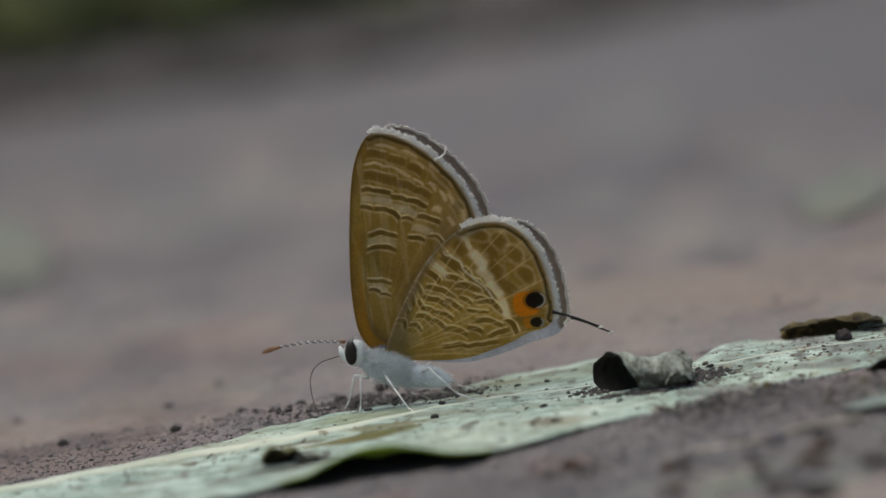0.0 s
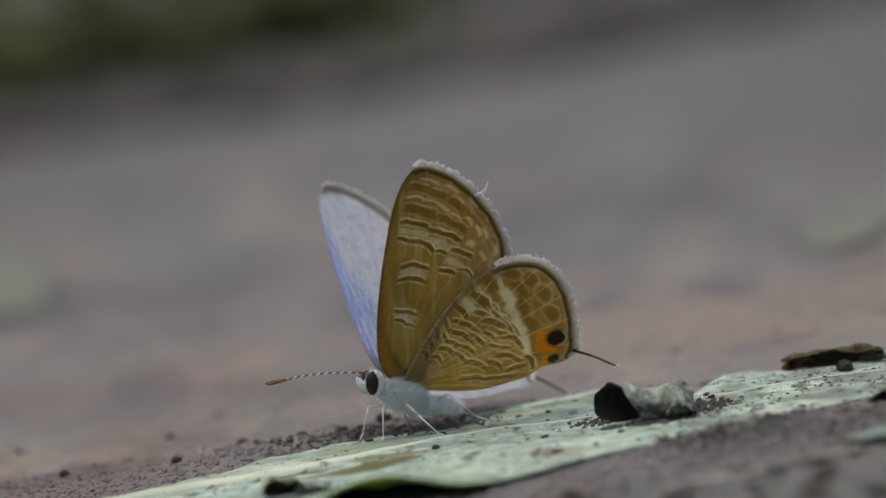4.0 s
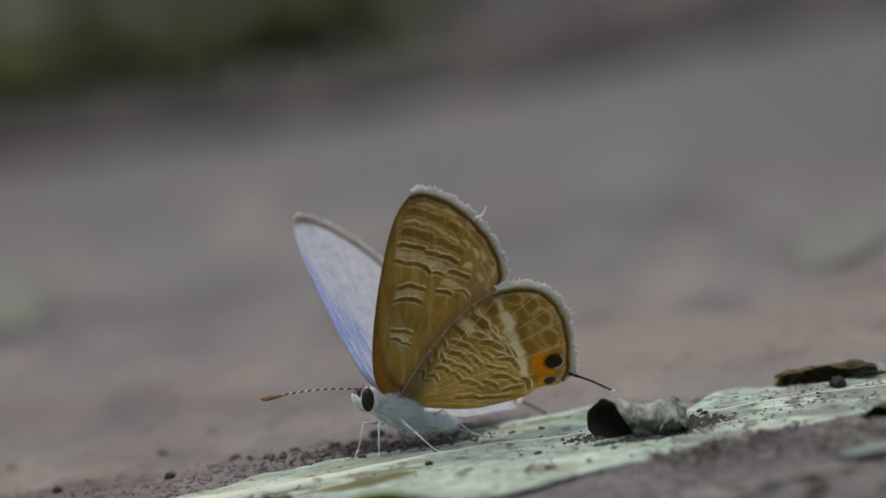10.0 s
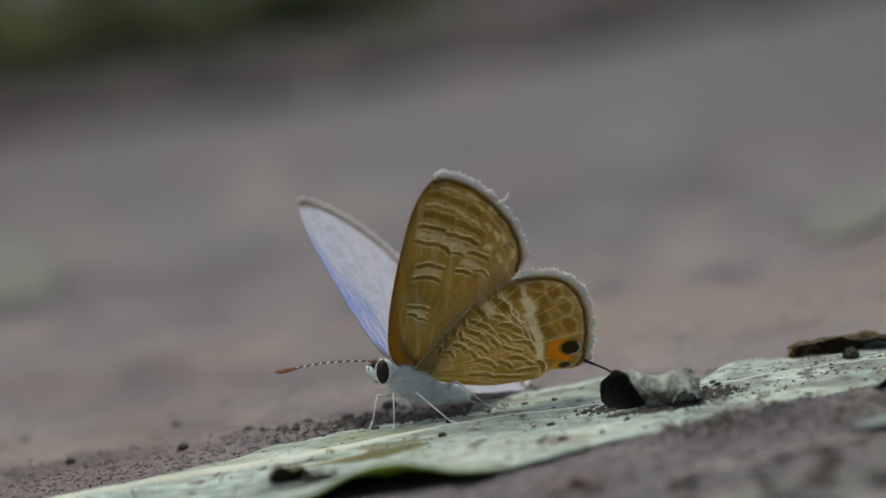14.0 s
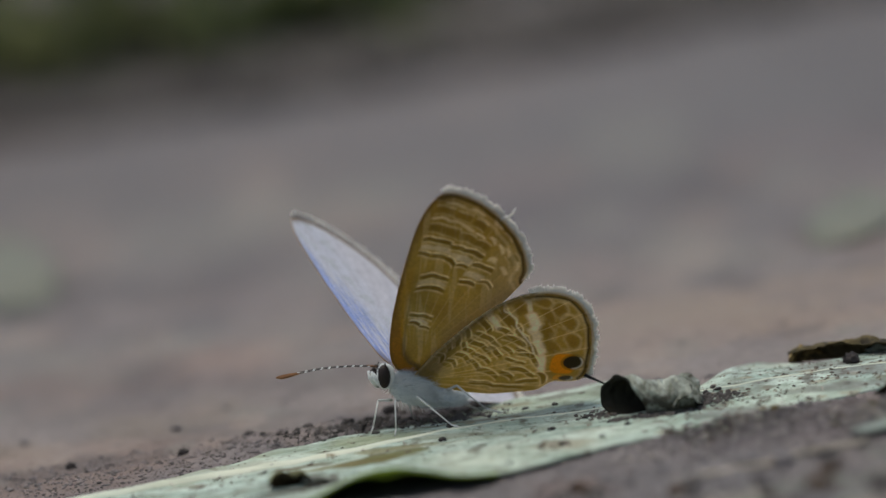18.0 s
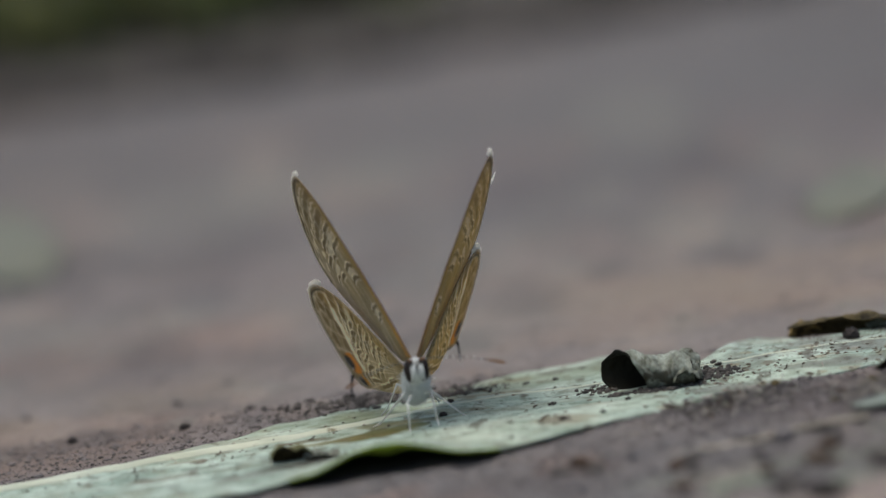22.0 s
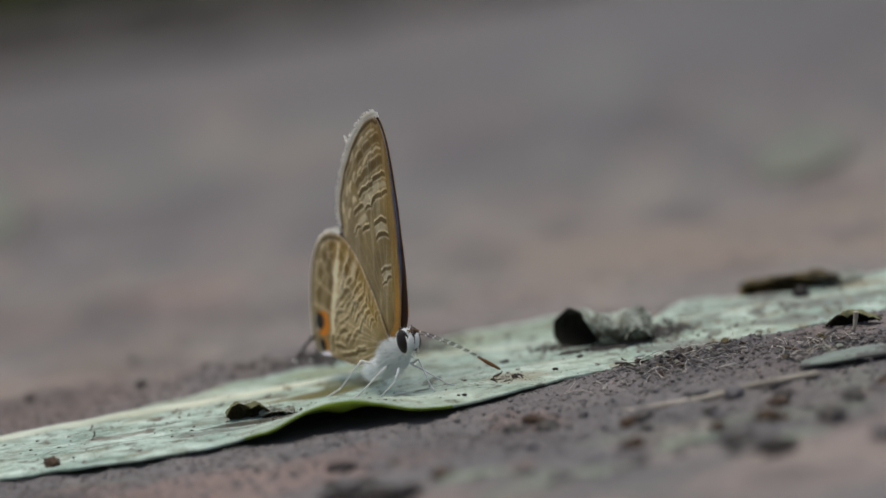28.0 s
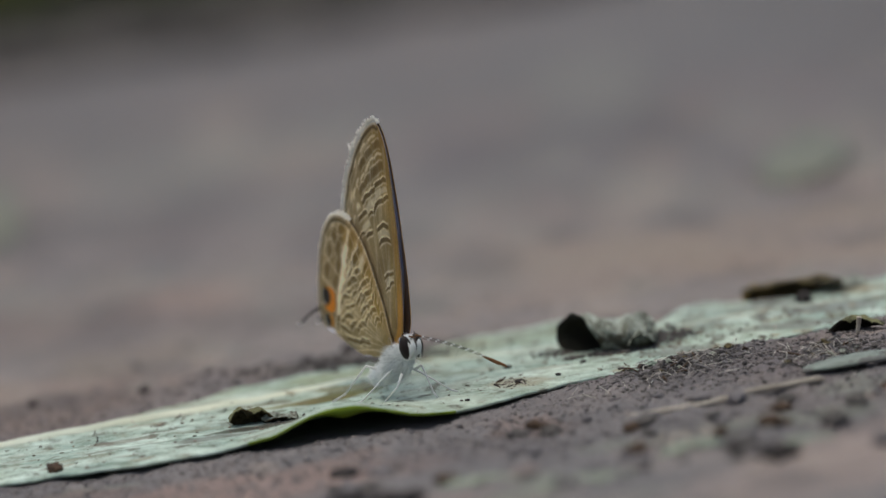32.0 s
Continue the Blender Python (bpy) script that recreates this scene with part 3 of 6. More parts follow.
# ---- litter on and round the leaf ----
def dry_scrap(name, x, y, length, height, turn, mat, label, seed, z0=0.1, curl=1.0, width=1.6):
    nu, nv = 40, 16
    s = np.linspace(-0.5, 0.5, nu)[:, None] * np.ones((1, nv))
    q = np.linspace(0, 1, nv)[None, :] * np.ones((nu, 1))
    taper = 0.35 + 0.65 * (1 - (2 * np.abs(s)) ** 2.5)
    px = s * length + min(0.3, 0.1 * length) * ripple(s * 8, q * 3, 1.1, seed, 2)
    py = (q - 0.5) * width * taper + 0.12 * width * ripple(s * 6, q * 2, 1.0, seed + 1, 2)
    pz = z0 + height * taper * np.sin(np.pi * (0.08 + 0.62 * q * curl)) * (1 + 0.2 * ripple(s * 7, q, 1.2, seed + 2, 3))
    c, d = math.cos(radians(turn)), math.sin(radians(turn))
    ob = sheet(name, np.stack([px * c - py * d, px * d + py * c, pz], 2) * MM, 0.16 * MM, mat)
    ob.location = (x * MM, y * MM, 0)
    return tagged(ob, label, "leaf scrap")


dry_scrap("leaf_scrap", 34.5, 16.5, 3.4, 0.8, 10, CURL, "small dry grey leaf scrap lying on the leaf", 2.2, 0.45)
dry_scrap("leaf_scrap", 34.0, -14.6, 8.6, 0.5, 6, MUD_SCRAP, "flat grey-green leaf scrap half buried in the mud", 3.3, 0.2, 1.0, 2.6)
for x, y, length, turn, seed in ((12.0, -45.5, 8.0, 8, 4.4), (20.5, -38.0, 5.0, 22, 5.4), (5.0, -40.0, 6.0, -5, 6.4), (28.0, -42.5, 5.5, 15, 7.4)):
    dry_scrap("leaf_scrap", x, y, length, 0.7, turn, FRONT_SCRAP, "pale green leaf scrap lying on the soil", seed, -0.3)


def clod(name, x, y, size, mat, label, seed, z=None, squash=0.7):
    bm = bmesh.new()
    blob(bm, (0, 0, 0), (size * MM, size * 0.8 * MM, size * squash * MM), (0, 0, seed * 40), 0.5, 3, seed)
    ob = finish(name, bm, mat)
    base = float(ground_height(np.array(x * 1.0), np.array(y * 1.0))) if z is None else z
    ob.location = (x * MM, y * MM, (base + size * squash * 0.55) * MM)
    return tagged(ob, label, "soil clod")


clod("soil_clod", 31.3, 12.6, 0.7, CLOD, "small black soil clod resting on the leaf", 3, 0.5)
for x, y, size, seed in ((9.5, -20.0, 0.7, 5), (10.3, -20.4, 0.5, 6), (16.5, -26.0, 0.75, 11), (26.4, -33.0, 0.9, 13), (27.6, -32.2, 0.6, 14)):
    clod("soil_clod", x, y, size, RUST, "rust-brown soil clod lying on the soil", seed, None, 0.55)
for x, y, size, squash, seed in ((-2.6, -43.5, 2.0, 0.42, 71), (-5.0, -42.0, 1.5, 0.45, 72), (-0.4, -42.5, 1.3, 0.4, 73), (-4.8, -29.6, 1.2, 0.35, 74), (26.4, -46.0, 1.8, 0.35, 75), (27.6, -27.0, 0.8, 0.4, 76)):
    clod("soil_clod", x, y, size, CLOD if seed != 76 else RUST, "large dark brown soil clod lying on bare soil" if seed != 76 else "rust-brown soil clod lying on the soil", seed, None, squash)
clod("soil_clod", -25.9, -13.0, 0.75, RUST, "rust-brown soil crumb resting on the leaf edge", 7, 0.2)
for x, y, size, seed in ((-4.5, -37.0, 1.0, 17), (-3.0, -36.0, 0.8, 18), (-5.6, -35.6, 0.7, 16), (14.8, -46.0, 1.0, 19), (-2.0, -30.0, 0.9, 23), (-0.8, -30.6, 0.6, 24), (19, -14.5, 0.45, 25), (28, -24, 0.7, 26), (36, -27, 0.9, 27), (22.5, -27.5, 0.6, 28), (24, -41, 1.2, 32), (31, -37, 1.3, 34), (16.5, -43, 0.9, 36), (8.5, -41, 0.8, 38), (33, -31, 0.8, 40)):
    clod("soil_clod", x, y, size, LUMP if seed % 2 else HUMUS, "dark soil clod lying on bare soil", seed, None, 0.4)
for x, y, size, seed in ((-27.5, 19.0, 0.45, 29), (-3.2, 21.0, 0.6, 31), (-6.5, 18.5, 0.5, 37), (-0.8, 23.5, 0.5, 41), (-14.0, 22.0, 0.6, 43), (-9.5, 20.0, 0.4, 44), (-19.0, 17.5, 0.4, 45)):
    clod("soil_clod", x, y, size, CLOD, "dark soil clod behind the leaf", seed, None, 0.6)


rng = random.Random(61)
for i in range(46):
    x, y = rng.uniform(2, 44), rng.uniform(-50, -19)
    kind_ = rng.choice((0, 0, 1, 2, 2))
    clod("soil_clod", x, y, rng.uniform(0.35, 1.05), (HUMUS, RUST, LUMP)[kind_], ("dark soil clod lying on bare soil", "rust-brown soil clod lying on the soil", "grey soil lump lying on bare soil")[kind_], 50 + i, None, rng.uniform(0.35, 0.6))


rng = random.Random(97)
for i in range(34):
    x, y = (rng.gauss(21.2, 2.2), rng.gauss(-6.6, 1.8)) if i < 20 else (rng.gauss(32.3, 1.6), rng.gauss(-11.2, 1.3))
    clod("soil_clod", x, y, rng.uniform(0.18, 0.42), (CLOD, HUMUS, LUMP)[i % 3], ("black soil clod lying in a heap of mud crumbs", "dark soil clod lying in a heap of mud crumbs", "grey soil clod lying in a heap of mud crumbs")[i % 3], 130 + i, None, rng.uniform(0.5, 0.8))


def straw(name, pts, radius, mat, label, flat=0.5):
    bm = bmesh.new()
    c = spline(pts, 26)
    tube(bm, [tuple(p * MM) for p in c], [radius * MM * (0.62 + 0.38 * i / 25 + 0.14 * math.sin(2.3 * i) * math.cos(0.9 * i)) * (0.4 if i in (0, 25) else 1) for i in range(26)], 8)
    return tagged(finish(name, bm, mat), label, "straw")


def on_soil(x, y, lift=0.15):
    return (x, y, float(ground_height(np.array(float(x)), np.array(float(y)))) + lift)


straw("straw", [on_soil(16.3, -20.6, 0.05), on_soil(19, -20.7, 0.2), on_soil(22.6, -20.5, 0.28), on_soil(26, -19.8, 0.3), on_soil(31.2, -18.2, 0.35)], 0.27, STRAW, "pale beige dry straw lying on the mud")
straw("straw", [on_soil(34.4, -6.0, 0.1), (34.5, -6.2, 1.2), (34.7, -6.4, 2.1)], 0.2, STRAW, "short tan straw standing in the mud")

rng = random.Random(5)
for i in range(150):
    if i < 80:
        x, y = rng.gauss(22.5, 2.6), rng.gauss(-6.5, 2.6)
    elif i < 138:
        x, y = rng.gauss(32.0, 2.0), rng.gauss(-11.0, 1.6)
    else:
        x, y = rng.uniform(12, 19), rng.uniform(-14, -9)
    a, l = rng.uniform(0, math.pi), rng.uniform(0.3, 1.3)
    p0 = on_soil(x - l * math.cos(a), y - l * math.sin(a), 0.1)
    p1 = on_soil(x, y, rng.uniform(0.12, 0.5))
    bend = rng.uniform(-0.9, 0.9)
    p2 = on_soil(x + l * math.cos(a + bend), y + l * math.sin(a + bend), rng.uniform(0.05, 0.5))
    f = straw("plant_fibre", [p0, p1, p2], rng.uniform(0.018, 0.04), (FIBRE, FIBRE, HUMUS)[i % 3], ("thin pale plant fibre", "thin pale plant fibre", "thin brown plant fibre")[i % 3] + " lying on the mud")
    tagged(f, category="fibre", group="fibres in the mud")


rng = random.Random(29)
for i in range(90):
    x, y = (rng.gauss(21.4, 2.0), rng.gauss(-6.4, 2.0)) if i < 50 else (rng.gauss(32.2, 1.8), rng.gauss(-11.0, 1.4))
    a, l = rng.uniform(0, math.pi), rng.uniform(0.3, 0.8)
    bend = rng.uniform(-0.5, 0.5)
    f = straw("root_bit", [on_soil(x - l * math.cos(a), y - l * math.sin(a), 0.06), on_soil(x, y, rng.uniform(0.08, 0.3)), on_soil(x + l * math.cos(a + bend), y + l * math.sin(a + bend), rng.uniform(0.06, 0.4))], rng.uniform(0.05, 0.12), (HUMUS, LUMP, RUST)[i % 3], "broken brown root bit lying on the mud")
    tagged(f, category="root bit", group="root bits in the mud")
for i in range(26):
    x, y = (rng.gauss(21.5, 2.6), rng.gauss(-5.5, 2.4)) if i < 15 else (rng.gauss(32.0, 2.0), rng.gauss(-11.0, 1.6))
    f = dry_scrap("leaf_flake", x, y, rng.uniform(0.5, 1.3), rng.uniform(0.12, 0.3), rng.uniform(0, 180), (DRY, CURL, GREYLEAF, DRY)[i % 4], "tiny dry leaf flake lying on the mud", i * 0.7 + 1, on_soil(x, y, 0.02)[2], 1.0, rng.uniform(0.3, 0.6))
    tagged(f, category="leaf flake", group="leaf flakes in the mud")
for i in range(40):
    x, y = (rng.gauss(8.6, 0.9), rng.gauss(-4.8, 0.9)) if i < 16 else (rng.uniform(-24, -2), 0) if i < 30 else (rng.uniform(10, 34), 0)
    if i >= 16:
        y = float(leaf_rib(np.array(x))) + rng.gauss(-1.0, 2.0) if i < 30 else rng.uniform(float(leaf_front(np.array(x))) + 1, 11)
    z = float(leaf_height(np.array(x), np.array(y)))
    a, l = rng.uniform(0, math.pi), rng.uniform(0.12, 0.45)
    f = straw("twig_bit", [(x - l * math.cos(a), y - l * math.sin(a), z + 0.05), (x, y, z + 0.08), (x + l * math.cos(a + 0.4), y + l * math.sin(a + 0.4), z + rng.uniform(0.05, 0.35))], rng.uniform(0.03, 0.06), (RUST, CLOD, STRAW)[i % 3], "tiny brown plant bit resting on the leaf")
    tagged(f, category="plant bit", group="plant bits on the leaf")


def scatter(name, places, mat, label, seed, flat=0.62, smooth=True):
    """Many tiny crumbs joined into one mesh. places: x, y, z, size in mm."""
    r = np.random.RandomState(seed)
    g = (1 + 5 ** 0.5) / 2
    base = np.array([(-1, g, 0), (1, g, 0), (-1, -g, 0), (1, -g, 0), (0, -1, g), (0, 1, g), (0, -1, -g), (0, 1, -g), (g, 0, -1), (g, 0, 1), (-g, 0, -1), (-g, 0, 1)]) / 1.9
    tri = np.array([(0, 11, 5), (0, 5, 1), (0, 1, 7), (0, 7, 10), (0, 10, 11), (1, 5, 9), (5, 11, 4), (11, 10, 2), (10, 7, 6), (7, 1, 8),
                    (3, 9, 4), (3, 4, 2), (3, 2, 6), (3, 6, 8), (3, 8, 9), (4, 9, 5), (2, 4, 11), (6, 2, 10), (8, 6, 7), (9, 8, 1)])
    n = len(places)
    p = np.array(places)
    th = r.uniform(0, 2 * np.pi, n)
    v = base[None] * (1 + r.uniform(-0.34, 0.34, (n, 12, 1)))
    v = v * (p[:, 3, None, None] * np.array([1.0, 0.8, flat])[None, None] * (1 + r.uniform(-0.35, 0.35, (n, 1, 3))))
    c, s = np.cos(th)[:, None], np.sin(th)[:, None]
    x, y = v[:, :, 0] * c - v[:, :, 1] * s, v[:, :, 0] * s + v[:, :, 1] * c
    v = np.stack([x, y, v[:, :, 2]], 2) + p[:, None, :3]
    f = (tri[None] + (np.arange(n) * 12)[:, None, None]).reshape(-1, 3)
    ob = mesh_from(name, v.reshape(-1, 3) * MM, f, mat, smooth=smooth)
    if mat is SOIL:
        stains(ob, v[:, :, 0], v[:, :, 1], [])
    return tagged(ob, label, "soil crumbs", kind="stuff")


def crumbs(n, seed, xr, yr, sizes, lift=0.3):
    r = np.random.RandomState(seed)
    x, y = r.uniform(*xr, n), r.uniform(*yr, n)
    s = sizes[0] * (sizes[1] / sizes[0]) ** (r.uniform(0, 1, n) ** 2.2)
    keep = (y < leaf_front(x) + 0.5) | (y > leaf_back(x) - 0.5)
    z = ground_height(x, y) + s * lift
    return np.stack([x, y, z, s], 1)[keep]


scatter("soil_crumbs", crumbs(22000, 3, (-40, 48), (-30, 22), (0.045, 0.20), 0.15), CRUMB, "loose dark and grey crumbs scattered over the soil", 4)
scatter("soil_crumbs", crumbs(1800, 9, (-34, 4), (3, 17), (0.05, 0.20), 0.2), CRUMB, "loose dark crumbs along the leaf's far edge", 6)

r_ = np.random.RandomState(21)
n_ = 2600
cx = np.concatenate([r_.uniform(-34, 42, n_), r_.normal(20, 3.5, 500), r_.normal(8.5, 1.6, 160), r_.normal(30, 5, 900), r_.normal(-9, 2.5, 160)])
cy = np.concatenate([r_.uniform(-14, 21, n_), r_.normal(2, 3.0, 500), r_.normal(-5, 1.4, 160), r_.normal(10, 4.5, 900), r_.normal(-7, 2.0, 160)])
cs = 0.03 * 7.0 ** (r_.uniform(0, 1, len(cx)) ** 3.2)
ok = (cy > leaf_front(cx) + 0.2) & (cy < leaf_back(cx) - 0.2)
cx, cy, cs = cx[ok], cy[ok], cs[ok]
scatter("leaf_specks", np.stack([cx, cy, leaf_height(cx, cy) + 0.12 * cs, cs], 1), SPECKLE, "dark specks of soil scattered over the leaf", 8, 0.4)
for i, (x, y, s) in enumerate([(8.4, 2.9, 0.3), (0.3, 5.2, 0.35), (9.0, -4.6, 0.35), (5.0, -9.0, 0.2), (12.0, -3.4, 0.22), (14.0, 0.5, 0.25), (-2.0, -8.0, 0.2), (1.0, 10.5, 0.3), (-13.5, 4.9, 0.25)]):
    clod("soil_clod", x, y, s, CLOD, "tiny dark soil clod resting on the leaf", 50 + i, float(leaf_height(np.array(x), np.array(y))), 0.5)

r_ = np.random.RandomState(61)
lx = np.concatenate([r_.uniform(-38, 48, 5200), r_.normal(24, 5, 900), r_.normal(33, 4, 700)])
ly = np.concatenate([r_.uniform(-36, 22, 5200), r_.normal(-7, 4, 900), r_.normal(-9, 4, 700)])
ls = np.where(np.arange(len(lx)) < 5200, 0.13, 0.07) * 4.0 ** (r_.uniform(0, 1, len(lx)) ** 2.6)
ok = (ly < leaf_front(lx) - 0.1) | (ly > leaf_back(lx) + 0.2)
lx, ly, ls = lx[ok], ly[ok], ls[ok]
scatter("soil_lumps", np.stack([lx, ly, ground_height(lx, ly) - 0.05 * ls, ls], 1), SOIL, "low grey lumps of soil stuck to the ground", 17, 0.4)
# dark crumbs, added also to stand in for shaded pits in the mud
r2_ = np.random.RandomState(83)
dxs, dys = np.concatenate([r2_.uniform(4, 42, 600), r2_.normal(21.5, 3.2, 1500), r2_.normal(32.5, 3.0, 1300)]), np.concatenate([r2_.uniform(-27, -1, 600), r2_.normal(-6.5, 2.6, 1500), r2_.normal(-10.5, 2.4, 1300)])
dss = 0.05 * 5.5 ** (r2_.uniform(0, 1, 3400) ** 2.0)
ok = dys < leaf_front(dxs) - 0.1
scatter("humus_crumbs", np.stack([dxs, dys, ground_height(dxs, dys) + 0.1 * dss, dss], 1)[ok], HUMUS, "dark humus crumbs pressed into the mud, also as its dark pits", 29, 0.5)
hx = np.concatenate([r_.normal(12.3, 0.8, 90), r_.normal(20.6, 0.9, 260), r_.normal(16.0, 2.0, 160), r_.normal(-8.2, 0.9, 30)])
hy = np.concatenate([r_.normal(7.3, 0.8, 90), r_.normal(6.4, 1.2, 260), r_.normal(3.4, 0.4, 160), r_.normal(-5.6, 0.8, 30)])
hs = 0.08 * 4.0 ** (r_.uniform(0, 1, len(hx)) ** 1.8)
scatter("humus_crumbs", np.stack([hx, hy, leaf_height(hx, hy) + 0.2 * hs, hs], 1), HUMUS, "dark humus crumbs round the rolled flap", 19)

r_ = np.random.RandomState(71)
bx, by, bs = r_.uniform(-45, 55, 420), r_.uniform(22, 75, 420), 0.18 * 3.0 ** (r_.uniform(0, 1, 420) ** 2.2)
scatter("soil_lumps", np.stack([bx, by, ground_height(bx, by) - 0.05 * bs, bs], 1), SOIL, "grey lumps of soil scattered behind the leaf", 23, 0.35)
r_ = np.random.RandomState(33)
px = np.concatenate([r_.normal(-4.5, 3.6, 1100), r_.normal(1.0, 2.0, 400)])
py = np.concatenate([r_.normal(16.3, 1.3, 1100), r_.normal(15.0, 0.9, 400)])
ps = 0.06 * 5 ** (r_.uniform(0, 1, 1500) ** 2.4)
pz = np.maximum(ground_height(px, py), np.where(py < leaf_back(px), leaf_height(px, py), -9)) + 0.25 * ps
scatter("humus_crumbs", np.stack([px, py, pz, ps], 1), HUMUS, "black humus crumbs at the leaf's far edge", 12)


# ---- pale scraps far behind the leaf ----
def pale_scrap(x, y, w, d, turn, label, mat, lift=2.5):
    nu = nv = 16
    a = np.linspace(-1, 1, nu)[:, None] * np.ones((1, nv))
    b = np.linspace(-1, 1, nv)[None, :] * np.ones((nu, 1))
    sq = np.sqrt(np.maximum(0.05, 1 - 0.5 * b * b))
    sq2 = np.sqrt(np.maximum(0.05, 1 - 0.5 * a * a))
    ob = sheet("leaf_scrap", np.stack([a * sq * w, b * sq2 * d, lift * (0.3 + 0.7 * (0.5 + 0.5 * b)) + 0.4 * ripple(a * 3, b * 3, 1.0, x, 2)], 2) * MM, 0.3 * MM, mat)
    ob.location = (x * MM, y * MM, float(ground_height(np.array(float(x)), np.array(float(y)))) * MM)
    ob.rotation_euler = (0, 0, radians(turn))
    return tagged(ob, label, "leaf scrap")


pale_scrap(-33.0, 108.0, 4.5, 15.0, 8, "pale grey-green leaf scrap lying far back on the soil", FAR_SCRAP, 2.0)
pale_scrap(34.5, 78.0, 3.4, 8.0, -12, "pale grey-green leaf scrap lying far back on the soil", FAR_SCRAP, 1.5)


# ---- low weeds at the far edge of the bare soil ----
def weed(x, y, tall, n, seed):
    r = random.Random(seed)
    root = tagged(new("weed_plant"), "low dark green weed growing at the far edge of the soil", "plant", "weeds behind the soil")
    root.location = (x * MM, y * MM, float(ground_height(np.array(float(x)), np.array(float(y)))) * MM)
    for _ in range(n):
        a, lean, h = r.uniform(0, 2 * math.pi), r.uniform(0.3, 1.1), tall * r.uniform(0.55, 1.1)
        dx, dy = math.cos(a), math.sin(a)
        tip = (dx * h * lean, dy * h * lean, h)
        bm = bmesh.new()
        tube(bm, [(0, 0, 0), (tip[0] * 0.35 * MM, tip[1] * 0.35 * MM, tip[2] * 0.5 * MM), (tip[0] * MM, tip[1] * MM, tip[2] * MM)], [0.8 * MM, 0.6 * MM, 0.35 * MM], 5)
        part("stalk", bm, STALK, root)
        nu, nv = 9, 5
        s = np.linspace(0, 1, nu)[:, None] * np.ones((1, nv))
        q = np.linspace(-1, 1, nv)[None, :] * np.ones((nu, 1))
        L, W = h * r.uniform(0.7, 1.0), h * r.uniform(0.2, 0.32)
        along = s * L
        wide = q * W * np.sin(np.pi * (0.06 + 0.92 * s)) ** 0.8
        drop = -0.35 * L * s * s + 0.12 * W * np.abs(q)
        X = tip[0] + along * dx - wide * dy
        Y = tip[1] + along * dy + wide * dx
        sheet("leaf", np.stack([X, Y, np.maximum(tip[2] + drop, 0.6)], 2) * MM, 0.35 * MM, WEED, root)
    return root


rw = random.Random(8)
for i in range(34):
    weed(-72 + i * 2.3 + rw.uniform(-2, 2), 206 + rw.uniform(-4, 30), rw.uniform(4.0, 9.5), 7, 100 + i)
for i in range(16):
    weed(-60 + i * 8.5 + rw.uniform(-3, 3), 246 + rw.uniform(-6, 16) + max(0, i - 6) * 2.0, rw.uniform(8, 16), 8, 200 + i)
bank = []
for i in range(1300):
    x = rw.uniform(-90, 100)
    y = 184 + max(0, x) * 0.35 + abs(rw.gauss(0, 16)) + 0.6 * math.sin(x * 0.2)
    bank.append((x, y, float(ground_height(np.array(x), np.array(y))) + 0.8, rw.uniform(1.0, 3.2)))
scatter("humus_crumbs", bank, HUMUS, "dark humus and litter under the weeds", 14)


# ---- butterfly ----
HINGE = Vector((0, 0, 4.4))
PITCH = radians(35)
AXIS = Vector((math.cos(PITCH), 0, math.sin(PITCH)))
FORE = [(0.1, -0.15), (-1.15, 1.4), (-1.38, 4.4), (-1.08, 8.0), (-0.62, 11.1), (-0.1, 13.6), (0.6, 15.4), (1.6, 16.55), (2.8, 16.5), (4.2, 15.85), (5.7, 14.65), (6.95, 13.2), (7.85, 11.8), (8.45, 10.2), (8.55, 8.8), (7.6, 7.2), (4.6, 3.6), (1.8, 0.8)]
HIND = [(0.2, 0.0), (0.95, 2.1), (2.3, 4.25), (3.8, 6.25), (5.35, 7.8), (7.0, 8.85), (8.75, 9.3), (10.4, 9.1), (11.65, 8.25), (12.6, 6.8), (13.1, 5.0), (13.3, 3.15), (13.2, 1.6), (12.4, 0.5), (10.6, 0.1), (8.0, -0.6), (5.6, -0.95), (2.2, -0.55)]
SPOT_1 = (11.9, 2.8)


def mix_in(col, mask, tint):
    m = np.clip(mask, 0, 1)[:, None]
    return col * (1 - m) + np.array(tint)[None] * m


def line(x, c, w):
    return np.exp(-(((x - c) / w) ** 2))


BROWN = (0.36, 0.25, 0.08)
DARK = (0.115, 0.068, 0.016)
PALE = (0.64, 0.55, 0.36)
WHITE = (0.74, 0.68, 0.55)

# wing marks in mm behind and above the wing's root: place, half length, half width, slant, arch
DISC_UPPER = [(5.4, 7.6, 0.51, 0.26, -45, 0), (6.1, 6.5, 0.76, 0.39, -48, 0), (7.1, 5.6, 0.42, 0.3, -65, 0), (7.8, 4.6, 0.59, 0.26, -47, 0), (8.6, 3.7, 0.51, 0.3, -60, 0), (3.9, 6.5, 0.46, 0.3, -40, 0),
              (4.7, 5.7, 0.55, 0.26, -55, 0), (6.3, 5.2, 0.67, 0.21, -29, 0), (7.2, 4.3, 0.84, 0.26, -31, 1), (7.9, 3.5, 0.5, 0.17, -29, 0), (3.0, 5.0, 0.72, 0.21, -45, 2), (2.5, 4.2, 0.59, 0.21, -50, 2)]
